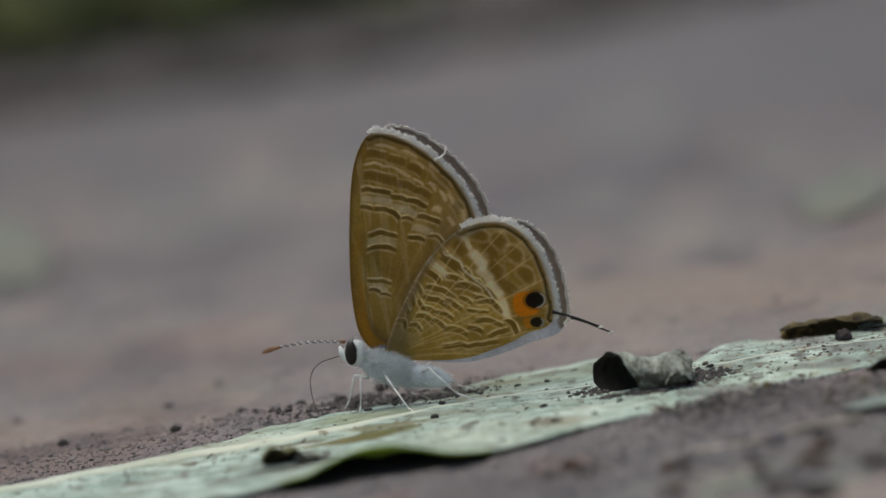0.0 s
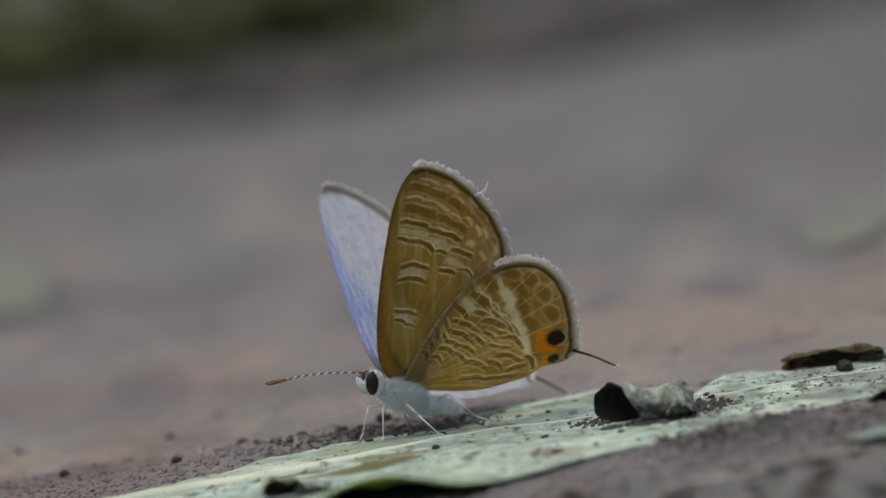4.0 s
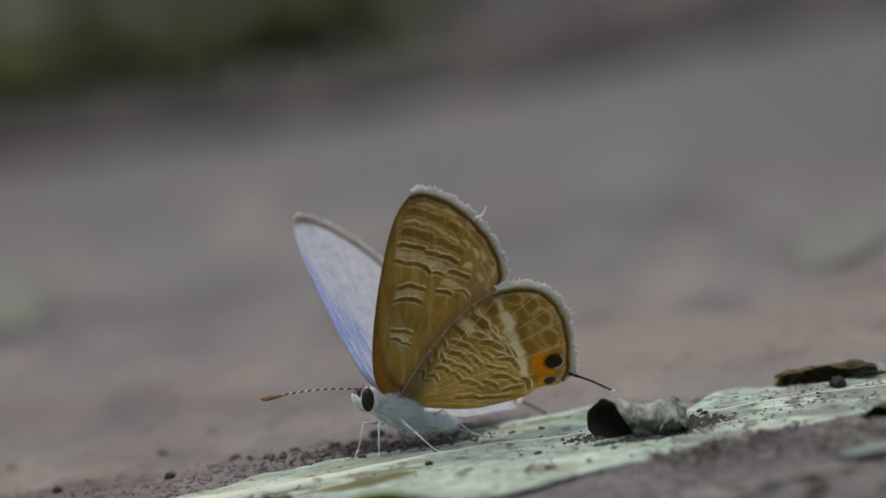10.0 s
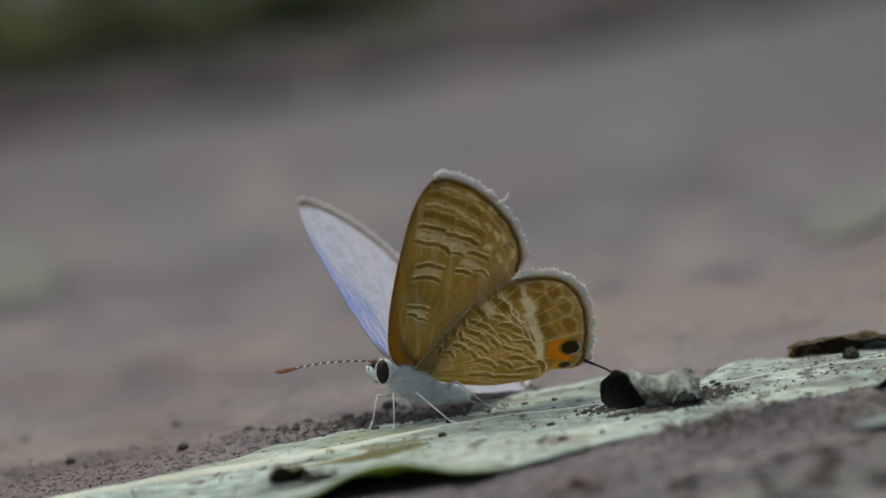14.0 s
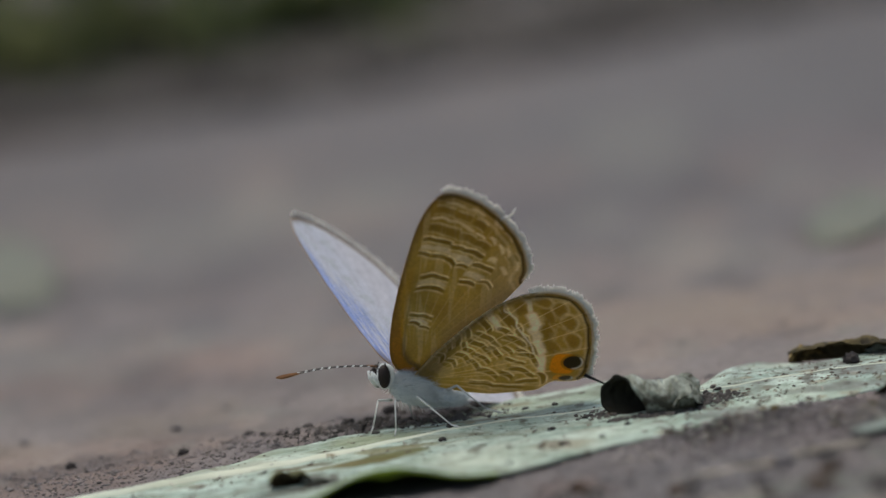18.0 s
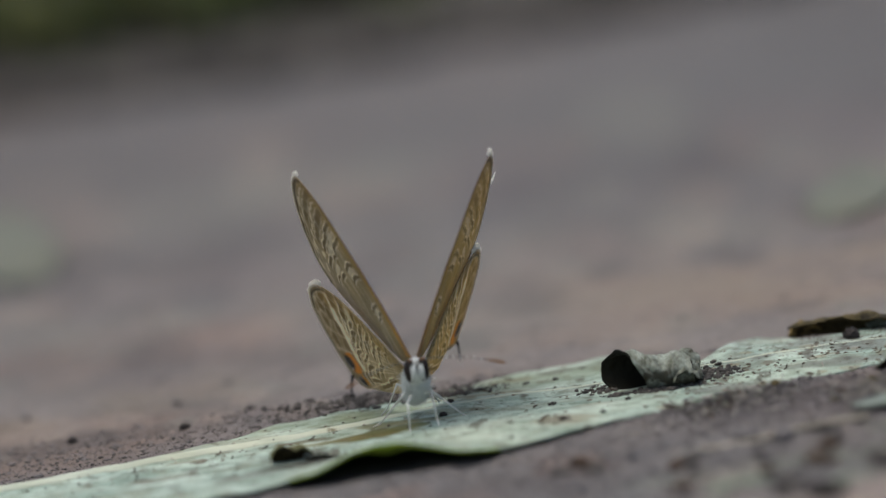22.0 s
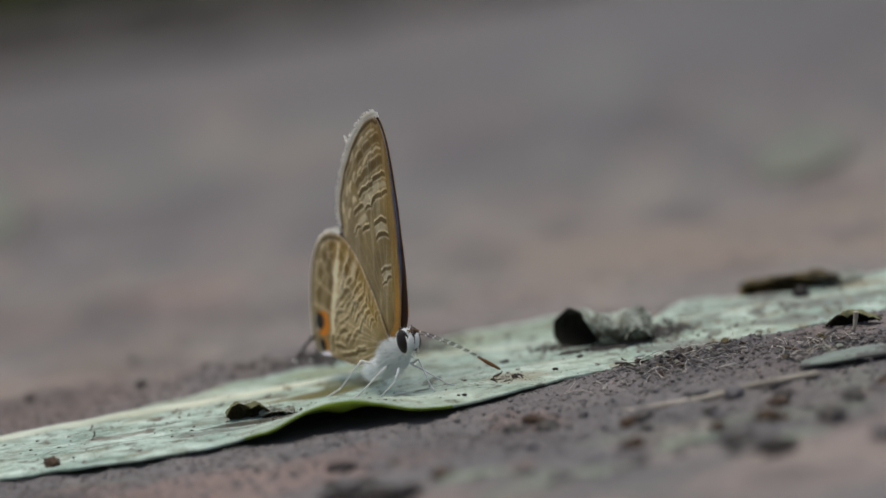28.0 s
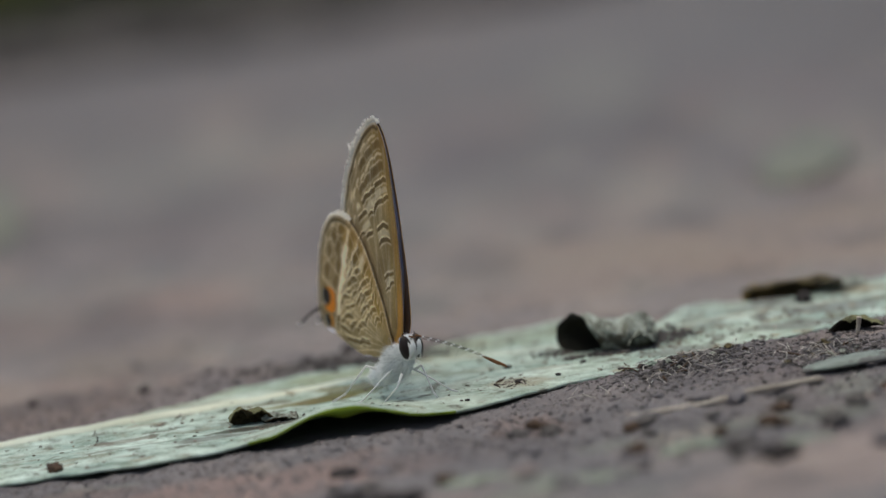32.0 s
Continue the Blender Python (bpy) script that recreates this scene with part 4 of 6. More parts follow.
DISC_MIDDLE = [(2.1, 3.6, 0.42, 0.21, -50, 1), (3.4, 3.6, 0.39, 0.17, -76, 0), (5.0, 4.35, 1.01, 0.21, -31, 1), (4.6, 3.65, 0.92, 0.21, -31, 1), (5.8, 3.3, 0.59, 0.21, -42, 0), (3.9, 3.05, 0.51, 0.21, -38, 1),
               (5.0, 2.65, 0.59, 0.17, -33, 0), (3.5, 2.5, 0.63, 0.21, -33, 1), (4.5, 2.0, 0.51, 0.17, -45, 0), (1.6, 2.4, 0.38, 0.21, -45, 2), (2.7, 2.0, 0.46, 0.17, -35, 1)]
DISC_LOWER = [(8.5, 2.75, 0.84, 0.21, -31, 2), (7.5, 2.55, 0.67, 0.13, -14, -1), (6.8, 3.5, 0.42, 0.17, -40, 0), (8.2, 1.5, 0.84, 0.21, -21, 1), (9.8, 1.0, 0.6, 0.21, -65, 1),
              (5.6, 1.2, 0.76, 0.26, -21, 1), (7.1, 1.2, 0.46, 0.21, -29, 0), (8.8, 0.6, 0.68, 0.21, 12, 0), (7.4, 0.0, 1.02, 0.17, 2, -1), (5.4, 0.1, 0.76, 0.21, -5, 0)]
RIM_CELLS = [(8.6, 8.25, 0.58, 0.48, -17, 0), (9.95, 7.65, 0.58, 0.55, -55, 0), (10.9, 6.5, 0.62, 0.60, -60, 0), (11.5, 4.8, 0.62, 0.56, -60, 0)]
INNER_CELLS = [(9.1, 7.0, 0.63, 0.43, -60, 0), (9.3, 5.5, 0.59, 0.43, -60, 0), (9.9, 4.1, 0.59, 0.52, -50, 0), (6.7, 7.8, 0.76, 0.43, -50, 0), (5.7, 7.75, 0.5, 0.2, 32, 0)]
BAND = [(7.5, 7.9, 0.6, 0.21, -65, 0), (8.2, 6.4, 0.72, 0.43, -60, 0), (8.5, 5.2, 0.59, 0.43, -60, 0), (9.1, 4.0, 0.6, 0.39, -65, 0), (9.5, 2.5, 0.65, 0.34, -80, 0), (4.4, 7.2, 0.46, 0.34, -50, 0), (5.2, 6.2, 0.76, 0.3, -52, 0), (3.4, 6.1, 0.29, 0.13, -44, 0)]
ZIGZAG = [(3.9, 7.4), (4.7, 8.0), (5.2, 8.2), (5.7, 8.0), (5.8, 7.3), (6.3, 7.0), (6.9, 6.5), (7.0, 5.9), (7.5, 5.3), (8.1, 4.6), (8.5, 4.1), (8.8, 3.4)]
FORE_BARS = [(0.9, 12.3, 0.42, 0.19, -9, 0), (2.0, 12.0, 0.59, 0.21, -17, 0), (3.1, 11.4, 0.54, 0.21, -22, 0), (4.35, 10.9, 0.67, 0.21, -26, 0), (0.6, 11.0, 0.37, 0.17, -12, 0), (1.7, 10.7, 0.5, 0.19, -13, 0), (2.6, 10.25, 0.42, 0.21, -48, 0), (3.55, 9.75, 0.4, 0.13, -20, 0),
             (5.1, 9.55, 0.72, 0.21, -26, 0), (4.0, 8.2, 0.55, 0.17, -15, 0), (5.4, 8.0, 0.5, 0.14, -40, 1), (1.5, 8.7, 0.88, 0.19, -9, 1), (1.3, 7.7, 0.88, 0.19, -9, 1), (0.8, 5.25, 0.76, 0.15, -13, 0), (0.4, 4.6, 0.38, 0.15, -23, 0), (1.1, 4.2, 0.34, 0.11, -17, 0)]
FORE_PALE = [(0.8, 11.6, 0.38, 0.26, -12, 0), (1.9, 11.3, 0.59, 0.3, -17, 0), (2.9, 10.7, 0.42, 0.26, -28, 0), (3.7, 10.3, 0.54, 0.34, -28, 0), (4.5, 8.8, 0.63, 0.3, -22, 0), (1.4, 8.2, 0.88, 0.21, -9, 1), (0.7, 4.8, 0.59, 0.17, -17, 0)]
FORE_FAINT = [(1.4, 13.3, 0.54, 0.39, -13, 0), (2.5, 12.9, 0.5, 0.39, -20, 0), (3.7, 12.3, 0.55, 0.34, -25, 0), (4.9, 11.6, 0.54, 0.3, -33, 0), (1.9, 14.9, 0.6, 0.34, -14, 0), (3.3, 14.3, 0.55, 0.34, -25, 0), (4.6, 13.5, 0.5, 0.34, -33, 0), (7.3, 10.2, 0.45, 0.4, -70, 0), (6.5, 12.0, 0.45, 0.4, -55, 0)]
FORE_STREAKS = [(5.7, 12.0, 0.38, 0.17, -58, 0), (6.4, 11.2, 0.38, 0.17, -68, 0), (6.9, 10.9, 0.39, 0.15, -73, 0), (5.8, 10.2, 0.29, 0.26, -27, 0), (7.7, 9.6, 0.35, 0.16, -78, 0), (6.7, 9.2, 0.35, 0.2, -60, 0),
                (1.6, 14.2, 0.59, 0.13, -12, 0), (2.8, 13.8, 0.5, 0.13, -17, 0), (3.7, 13.2, 0.51, 0.17, -33, 0), (4.7, 12.5, 0.38, 0.13, -38, 0), (2.6, 15.5, 0.6, 0.12, -16, 0), (4.4, 14.7, 0.5, 0.12, -32, 0), (6.0, 13.4, 0.4, 0.14, -48, 0)]


def fan(a, b, a0, b0, spread):
    """Cell coordinate between the veins that run out from one point; 0 and 1 on the veins."""
    ang = np.degrees(np.arctan2(a - a0, b - b0))
    c = ang / spread
    return c, c - np.floor(c)


def grain(a, b, freq, seed):
    return 0.5 + 0.5 * np.clip(ripple(a, b, freq, seed, 3), -1, 1)


def marks(col, a, b, table, tint, k, rim=0.0, rim_tint=PALE, soft=0.22, ring=False):
    """Lay bars of scales over a wing, each with paler lines along its two long sides, or all round it."""
    wa = a + 0.05 * ripple(a, b, 2.6, 31, 2)
    wb = b + 0.05 * ripple(a, b, 2.6, 37, 2)
    for i, (ca, cb, half, thick, slant, arch) in enumerate(table):
        half, thick = half * 1.22, thick * 0.88
        near = np.hypot(a - ca, b - cb) < half + 0.9
        c, s = math.cos(radians(slant)), math.sin(radians(slant))
        u = (wa[near] - ca) * c + (wb[near] - cb) * s
        v = -(wa[near] - ca) * s + (wb[near] - cb) * c
        v = v - (0.15 * arch + 0.10) * (1 - 0.5 * (u / half) ** 2 - 0.5 * np.abs(u) / half) + 0.022 * np.sin(5.5 * u + 1.7 * i)
        d = np.hypot(u / half, v / thick) if ring else ((np.abs(u) / half) ** 6 + (np.abs(v) / thick) ** 3) ** (1 / 3.0)
        off = (d - 1) * thick
        got = col[near]
        if rim:
            if ring:
                edge = np.exp(-(((off - 0.08) / 0.11) ** 2))
            else:
                edge = np.exp(-(((np.abs(v) - thick - 0.085) / 0.085) ** 2)) * (1 - step(np.abs(u) / half, 0.9, 1.15))
            edge = rim * edge * (0.55 + 0.45 * step(v, -0.6 * thick, 0.7 * thick)) * (0.8 + 0.2 * np.sin(3.1 * i + 5 * u))
            got = mix_in(got, edge, rim_tint)
        col[near] = mix_in(got, k * (1 - step(d, 1 - soft, 1 + soft)) * (0.88 + 0.12 * np.sin(2.3 * i)), tint)
    return col


def stroke(col, a, b, path, tint, width, k):
    """A thin pale line through a few places."""
    p = spline([(x, y, 0) for x, y in path], 90)
    near = np.full(len(a), 9.0)
    for x, y, _ in p:
        near = np.minimum(near, np.hypot(a - x, b - y))
    return mix_in(col, k * line(near + 0.03 * ripple(a, b, 3.0, 5, 2), 0, width), tint)


def under_fore(a, b, dm, dc):
    c, f = fan(a, b, 0.4, 1.5, 8.0)
    lun = 1 - (2 * f - 1) ** 2
    col = np.tile(np.array(BROWN), (len(a), 1))
    col = mix_in(col, 0.45 * step(b, 10.6, 12.6), (0.30, 0.19, 0.055))
    col = mix_in(col, 0.30 * grain(a, b, 1.1, 4), DARK)
    col = mix_in(col, 0.20 * step(ripple(a * 3.0, b * 0.5, 1.6, 17, 3), 0.1, 0.6), PALE)
    col = mix_in(col, 0.40 * step(a, 1.6, 3.2) * (1 - step(b - 0.9 * a, -0.2, 4.2)), (0.34, 0.27, 0.165))
    col = mix_in(col, 0.30 * step(a, 5.0, 6.6) * (1 - step(b, 10.5, 12.0)), (0.40, 0.31, 0.19))
    vein_line = line(np.minimum(f, 1 - f) * np.hypot(a - 0.4, b - 1.5) * 0.14, 0, 0.05)
    col = mix_in(col, 0.30 * vein_line * step(b, 2, 5), (0.50, 0.38, 0.20))
    col = marks(col, a, b, FORE_FAINT, DARK, 0.46, 0.62, (0.68, 0.58, 0.38), 0.5)
    col = marks(col, a, b, FORE_STREAKS, (0.70, 0.61, 0.42), 0.68, 0.0, PALE, 0.6)
    col = marks(col, a, b, FORE_PALE, WHITE, 0.42, 0.0, PALE, 0.4)
    col = marks(col, a, b, FORE_BARS, (0.125, 0.074, 0.018), 0.82, 0.9, (0.74, 0.64, 0.42))
    # scalloped dark line and pale rim along the outer edge
    sub = dm - 0.10 * lun
    col = mix_in(col, 0.35 * line(sub, 0.95, 0.16) * step(a, 1.5, 3.0), PALE)
    col = mix_in(col, 0.85 * line(sub, 0.30, 0.10), (0.07, 0.04, 0.015))
    col = mix_in(col, 0.40 * line(sub, 0.55, 0.1), (0.50, 0.38, 0.2))
    col = mix_in(col, 0.80 * (1 - step(dm, 0.10, 0.22)), (0.62, 0.58, 0.52))
    # golden leading edge, richest near the root
    col = mix_in(col, 0.75 * (1 - step(dc, 0.7, 1.15)) * (1 - step(b, 7.0, 12.0)), (0.40, 0.235, 0.05))
    col = mix_in(col, 0.80 * (1 - step(dc, 0.75, 1.05)) * (1 - step(b, 1.5, 6.0)), (0.52, 0.27, 0.03))
    col = mix_in(col, 0.45 * line(dc, 1.12, 0.08) * (1 - step(b, 5.0, 8.0)), (0.20, 0.13, 0.05))
    col = mix_in(col, 0.55 * (1 - step(dc, 0.10, 0.30)), (0.24, 0.145, 0.04))
    return col


def under_hind(a, b, dm, dc):
    ang = np.degrees(np.arctan2(b - 0.2, a - 0.6))
    c = np.interp(ang, [-20, -8, 0.5, 9.5, 18.5, 27, 33, 40, 50, 62, 90], np.arange(11.0))
    f = c - np.floor(c)
    lun = 1 - (2 * f - 1) ** 2
    r = np.hypot(a, b + 0.3)
    wob = 0.10 * ripple(a, b, 1.6, 3, 3)
    col = np.tile(np.array((0.43, 0.305, 0.10)), (len(a), 1))
    col = mix_in(col, 0.30 * grain(a, b, 1.1, 6), DARK)
    col = mix_in(col, 0.35 * step(a + 0.45 * b, 9.6, 10.6), (0.26, 0.16, 0.045))
    col = mix_in(col, 0.22 * step(ripple(a, b, 2.2, 19, 3), 0.1, 0.6), PALE)
    vein_line = line(np.minimum(f, 1 - f) * r * 0.15, 0, 0.05)
    col = mix_in(col, 0.42 * vein_line * step(r, 1.5, 4), (0.60, 0.47, 0.24))
    col = marks(col, a, b, BAND, (0.82, 0.76, 0.62), 0.68, 0.0, PALE, 0.5)
    col = marks(col, a, b, INNER_CELLS, (0.19, 0.115, 0.026), 0.6, 0.2, PALE, 0.5)
    col = marks(col, a, b, RIM_CELLS, (0.21, 0.125, 0.03), 0.6, 0.68, (0.64, 0.54, 0.33), 0.5, True)
    for table in (DISC_UPPER, DISC_MIDDLE, DISC_LOWER):
        col = marks(col, a, b, table, (0.165, 0.098, 0.022), 0.72, 0.95, (0.76, 0.66, 0.43))
    col = mix_in(col, 0.5 * vein_line * step(r, 2.5, 5), (0.66, 0.54, 0.31))
    col = stroke(col, a, b, ZIGZAG, WHITE, 0.08, 0.8)
    col = mix_in(col, 0.45 * line(b - 0.28 * a + 0.1, 0.0, 0.07) * step(a, 1.5, 2.5) * (1 - step(a, 9.0, 10.5)), (0.62, 0.50, 0.28))
    col = mix_in(col, 0.45 * line(b + 0.05 * a + 0.1, 0.0, 0.09) * step(a, 1.5, 2.5), (0.62, 0.50, 0.28))
    col = mix_in(col, 0.40 * line(dm + 0.10 * lun, 0.66, 0.14), PALE)
    col = mix_in(col, 0.90 * line(dm - 0.08 * lun, 0.36, 0.10), (0.05, 0.03, 0.012))
    col = mix_in(col, 0.80 * (1 - step(dm, 0.12, 0.24)), (0.62, 0.58, 0.52))
    col = mix_in(col, 0.60 * (1 - step(dc, 0.40, 0.75)) * step(dc, 0.05, 0.2), (0.36, 0.25, 0.10))
    col = mix_in(col, 0.5 * line(dc, 0.10, 0.09), PALE)
    col = mix_in(col, 0.50 * (1 - step(r, 1.0, 3.0)), (0.38, 0.29, 0.14))
    d1 = np.hypot((a - SPOT_1[0]) * 0.95, (b - SPOT_1[1]) * 1.14)
    og = (np.abs((a - 11.2) / 1.0) ** 3 + np.abs((b - 2.6) / 0.98) ** 3) ** (1 / 3.0) + 0.4 * wob
    col = mix_in(col, 1 - step(og, 0.85, 1.1), (0.60, 0.25, 0.012))
    d2 = np.hypot((a - 11.75) * 0.95, (b - 1.0) * 1.1)
    col = mix_in(col, 0.8 * (1 - step(np.hypot((a - 11.05) / 0.35, (b - 1.05) / 0.55), 0.8, 1.1)), (0.55, 0.26, 0.03))
    col = mix_in(col, 1 - step(d2, 0.46, 0.56), (0.005, 0.005, 0.007))
    col = mix_in(col, 0.7 * line(d2, 0.44, 0.09) * step(a - 0.3 * b, 11.6, 11.8), (0.55, 0.56, 0.48))
    col = mix_in(col, 0.5 * line(d1, 0.82, 0.07), (0.05, 0.03, 0.015))
    col = mix_in(col, 1 - step(d1, 0.67, 0.77), (0.005, 0.005, 0.007))
    col = mix_in(col, 0.85 * line(d1, 0.68, 0.06) * step(a - 0.4 * b, 10.9, 11.2), (0.62, 0.60, 0.52))
    return col


def upper(a, b, dm, dc, violet, tip):
    col = np.tile(np.array((0.575, 0.585, 0.67)), (len(a), 1))
    col = mix_in(col, 0.55 * step(a, 2.6, 5.5), (0.62, 0.585, 0.625))
    c, f = fan(a, b, 0.4, 1.0, 9.5)
    vl = line(np.minimum(f, 1 - f) * np.hypot(a - 0.4, b - 1) * 0.166, 0, 0.05)
    col = mix_in(col, 0.48 * vl, (0.42, 0.41, 0.49))
    # worn grey scales in patches and streaks along the wing
    col = mix_in(col, 0.45 * step(ripple((a - 0.15 * b) * 2.6, b * 0.5 + a * 0.2, 2.4, 14, 3), 0.1, 0.6), (0.50, 0.49, 0.55))
    col = mix_in(col, 0.50 * step(ripple(a, b, 2.6, 6, 3), 0.15, 0.6) * step(a, 0.3, 1.2) * (1 - step(a, 2.8, 4.4)), (0.42, 0.45, 0.47))
    streak = ripple((a * 0.985 - b * 0.07) * 3.2, b * 0.30, 2.0, 9, 3)
    col = mix_in(col, (violet - 0.1) * step(streak, -0.35, 0.25) * (1 - step(a + 0.16 * b, 1.3, 3.2)), (0.17, 0.26, 0.62))
    col = mix_in(col, violet * (1 - step(a + 0.45 * streak, -0.9, 0.25)), (0.24, 0.33, 0.72))
    col = mix_in(col, 0.6 * step(streak, 0.25, 0.6) * (1 - step(a, -0.3, 1.0)), (0.60, 0.60, 0.72))
    fine = ripple((a * 0.985 - b * 0.07) * 6.5, b * 0.8, 2.6, 23, 3)
    low = 1 - step(a + 0.22 * b, 2.0, 4.4)
    col = mix_in(col, 0.55 * step(fine, 0.1, 0.5) * low, (0.27, 0.33, 0.58))
    col = mix_in(col, 0.5 * step(-fine, 0.15, 0.55) * low, (0.62, 0.63, 0.72))
    col = mix_in(col, 0.35 * step(ripple(a, b, 7.0, 27, 2), 0.3, 0.7), (0.42, 0.42, 0.47))
    col = mix_in(col, 1 - step(dm + 0.06 * ripple(a, b, 3.0, 8, 2), 0.35, 0.75), (0.25, 0.20, 0.165))
    col = mix_in(col, 0.8 * (1 - step(dc, 0.06, 0.16)), (0.30, 0.25, 0.22))
    col = mix_in(col, 0.8 * (1 - step(np.hypot(a, b), 1.2, 3.4)) * (1 - step(dc, 0.4, 0.9)), (0.10, 0.055, 0.03))
    # left wings: shade between the closed wings painted as a dark brown root wedge
    if tip > 0.5:
        wide = 0.14 + 1.2 * np.exp(-((b / 4.5) ** 2))
        col = mix_in(col, 1 - step(dc - wide, 0.0, 0.15), (0.075, 0.035, 0.018))
    col = mix_in(col, tip * (1 - step(dm, 0.6, 1.3)) * (1 - step(dc, 0.8, 1.6)), (0.05, 0.035, 0.03))
    return col


def wing(name, outline, pattern, first, last, side, parent, label, center, lift=0.08, fold=0.0):
    """A thin scaled wing: the patterned underside looks out, the pale blue upper side looks in."""
    ns, nk = 600, 110
    o = spline(outline, ns, closed=True)
    i0, i1 = int(first / len(outline) * ns), int(last / len(outline) * ns)
    rim = o[i0:i1:2]
    rough = 0.05 * ripple(np.arange(ns) * 0.35, np.zeros(ns), 1.0, 3, 3)
    d = o - np.array(center)
    o = o + d / np.linalg.norm(d, axis=1, keepdims=True) * (rough * ((np.arange(ns) > i0) & (np.arange(ns) < i1)))[:, None]
    kk = (np.arange(1, nk + 1) / nk) ** 0.9
    P = np.array(center)[None, None] + kk[:, None, None] * (o - np.array(center))[None]
    a, b = P[:, :, 0].ravel(), P[:, :, 1].ravel()
    dm = np.full(len(a), 99.0)
    for p in rim:
        dm = np.minimum(dm, np.hypot(a - p[0], b - p[1]))
    costal = o[2:i0:2]
    dc = np.full(len(a), 99.0)
    for p in costal:
        dc = np.minimum(dc, np.hypot(a - p[0], b - p[1]))
    c, f = fan(a, b, 0.4, 1.0, 9.5)
    rr = np.hypot(a, b)
    bow = 0.012 * (rr - 6.0) ** 2 * 0.08 + 0.018 * np.sin(2 * np.pi * c) * step(rr, 2, 7)

    def bent(x, y):
        return 0.06 * np.clip(1.9 - y, 0, 3) ** 1.7 + fold * (0.5 * step(x, 9.6, 11.2) * np.clip(1.65 - y, 0, 2) ** 1.15)

    inward = bent(a, b)
    th = 0.035
    n = len(a)
    yo = side * (bow * 0.6 + th + lift - inward)
    yi = side * (bow * 0.6 - th + lift - inward)
    V = np.concatenate([np.stack([-a, yo, b], 1), np.stack([-a, yi, b], 1), [[-center[0], float(yo[:ns].mean()), center[1]]], [[-center[0], float(yi[:ns].mean()), center[1]]]])
    i, j = np.meshgrid(np.arange(nk - 1), np.arange(ns), indexing="ij")
    q0 = (i * ns + j).ravel()
    q1 = (i * ns + (j + 1) % ns).ravel()
    F1 = np.stack([q0, q1, q1 + ns, q0 + ns], 1)
    F2 = F1[:, ::-1] + n
    e0 = (nk - 1) * ns + np.arange(ns)
    e1 = (nk - 1) * ns + (np.arange(ns) + 1) % ns
    F3 = np.stack([e0, e1, e1 + n, e0 + n], 1)
    h0, h1 = np.arange(0, ns, 2), (np.arange(0, ns, 2) + 1) % ns
    h2 = (h0 + 2) % ns
    C1 = np.stack([np.full(len(h0), 2 * n), h2, h1, h0], 1)
    C2 = np.stack([np.full(len(h0), 2 * n + 1), h0 + n, h1 + n, h2 + n], 1)
    F = np.concatenate([F1, F2, F3, C1, C2])
    if side < 0:
        F = F[:, ::-1]
    ob = mesh_from(name, V * MM, F, WING, parent, label)
    col_o = pattern(a, b, dm, dc)
    if side < 0:
        # whitish sheen painted into the right wings' colour, except at the leading edge and the orange patch
        lum = col_o @ np.array((0.3, 0.6, 0.1))
        bare = np.clip(0.31 + (lum - 0.28) * 2.1, 0.04, 0.86)[:, None] * np.array((1.03, 0.99, 0.84))[None]
        sheen_mask = 0.42 * (1 - step(col_o[:, 0] / np.maximum(col_o[:, 1], 0.01), 1.6, 2.0)) * (0.1 + 0.9 * step(dc, 0.6, 3.0)) * step(lum, 0.02, 0.06)
        col_o = col_o * (1 - sheen_mask[:, None]) + bare * sheen_mask[:, None]
    col_i = upper(a, b, dm, dc, 0.85, 0.8 if side > 0 else 0.15)
    mid_o, mid_i = col_o[:ns].mean(0, keepdims=True), col_i[:ns].mean(0, keepdims=True)
    rgb = np.concatenate([col_o, col_i, mid_o, mid_i])
    share = 0.6 if side > 0 else 0.52
    see = np.concatenate([np.full(n, share), np.full(n, 0.10), [share, 0.10]])[:, None]
    at = ob.data.attributes.new("scales", "FLOAT_COLOR", "POINT")
    at.data.foreach_set("color", np.concatenate([rgb, see], 1).astype(np.float32).ravel())
    # fringe of pale hair scales along the outer rim
    r = np.random.RandomState(3)
    fv, ff = [], []
    for t in np.linspace(i0 + 2, i1 - 2, 620):
        m = int(t)
        p = o[m % ns]
        tg = o[(m + 3) % ns] - o[(m - 3) % ns]
        tg = tg / np.linalg.norm(tg)
        nm = np.array([tg[1], -tg[0]])
        if nm @ (p - np.array(center)) < 0:
            nm = -nm
        clump = 0.78 + 0.13 * math.sin(0.21 * t) + 0.12 * math.sin(0.57 * t + 1.0) + 0.08 * math.sin(1.3 * t)
        ln, wd, sk = r.uniform(0.40, 0.54) * clump * (1.0 if side > 0 else 0.7), r.uniform(0.025, 0.055), r.uniform(-0.12, 0.12)
        bo = side * (0.012 * (np.hypot(*p) - 6.0) ** 2 * 0.08 * 0.6 + lift - float(bent(p[0], p[1])))
        q = p - nm * 0.06
        lean = -side * r.uniform(0.1, 0.34)
        k = len(fv)
        for s, e in ((-1, 0), (1, 0), (0.5, 1), (-0.5, 1)):
            w = q + tg * s * wd + (nm * ln + tg * sk) * e
            fv.append((-w[0], bo + side * 0.02 + lean * e, w[1]))
        for s, e in ((-1, 0), (1, 0), (0.5, 1), (-0.5, 1)):
            w = q + tg * s * wd + (nm * ln + tg * sk) * e
            fv.append((-w[0], bo - side * 0.02 + lean * e, w[1]))
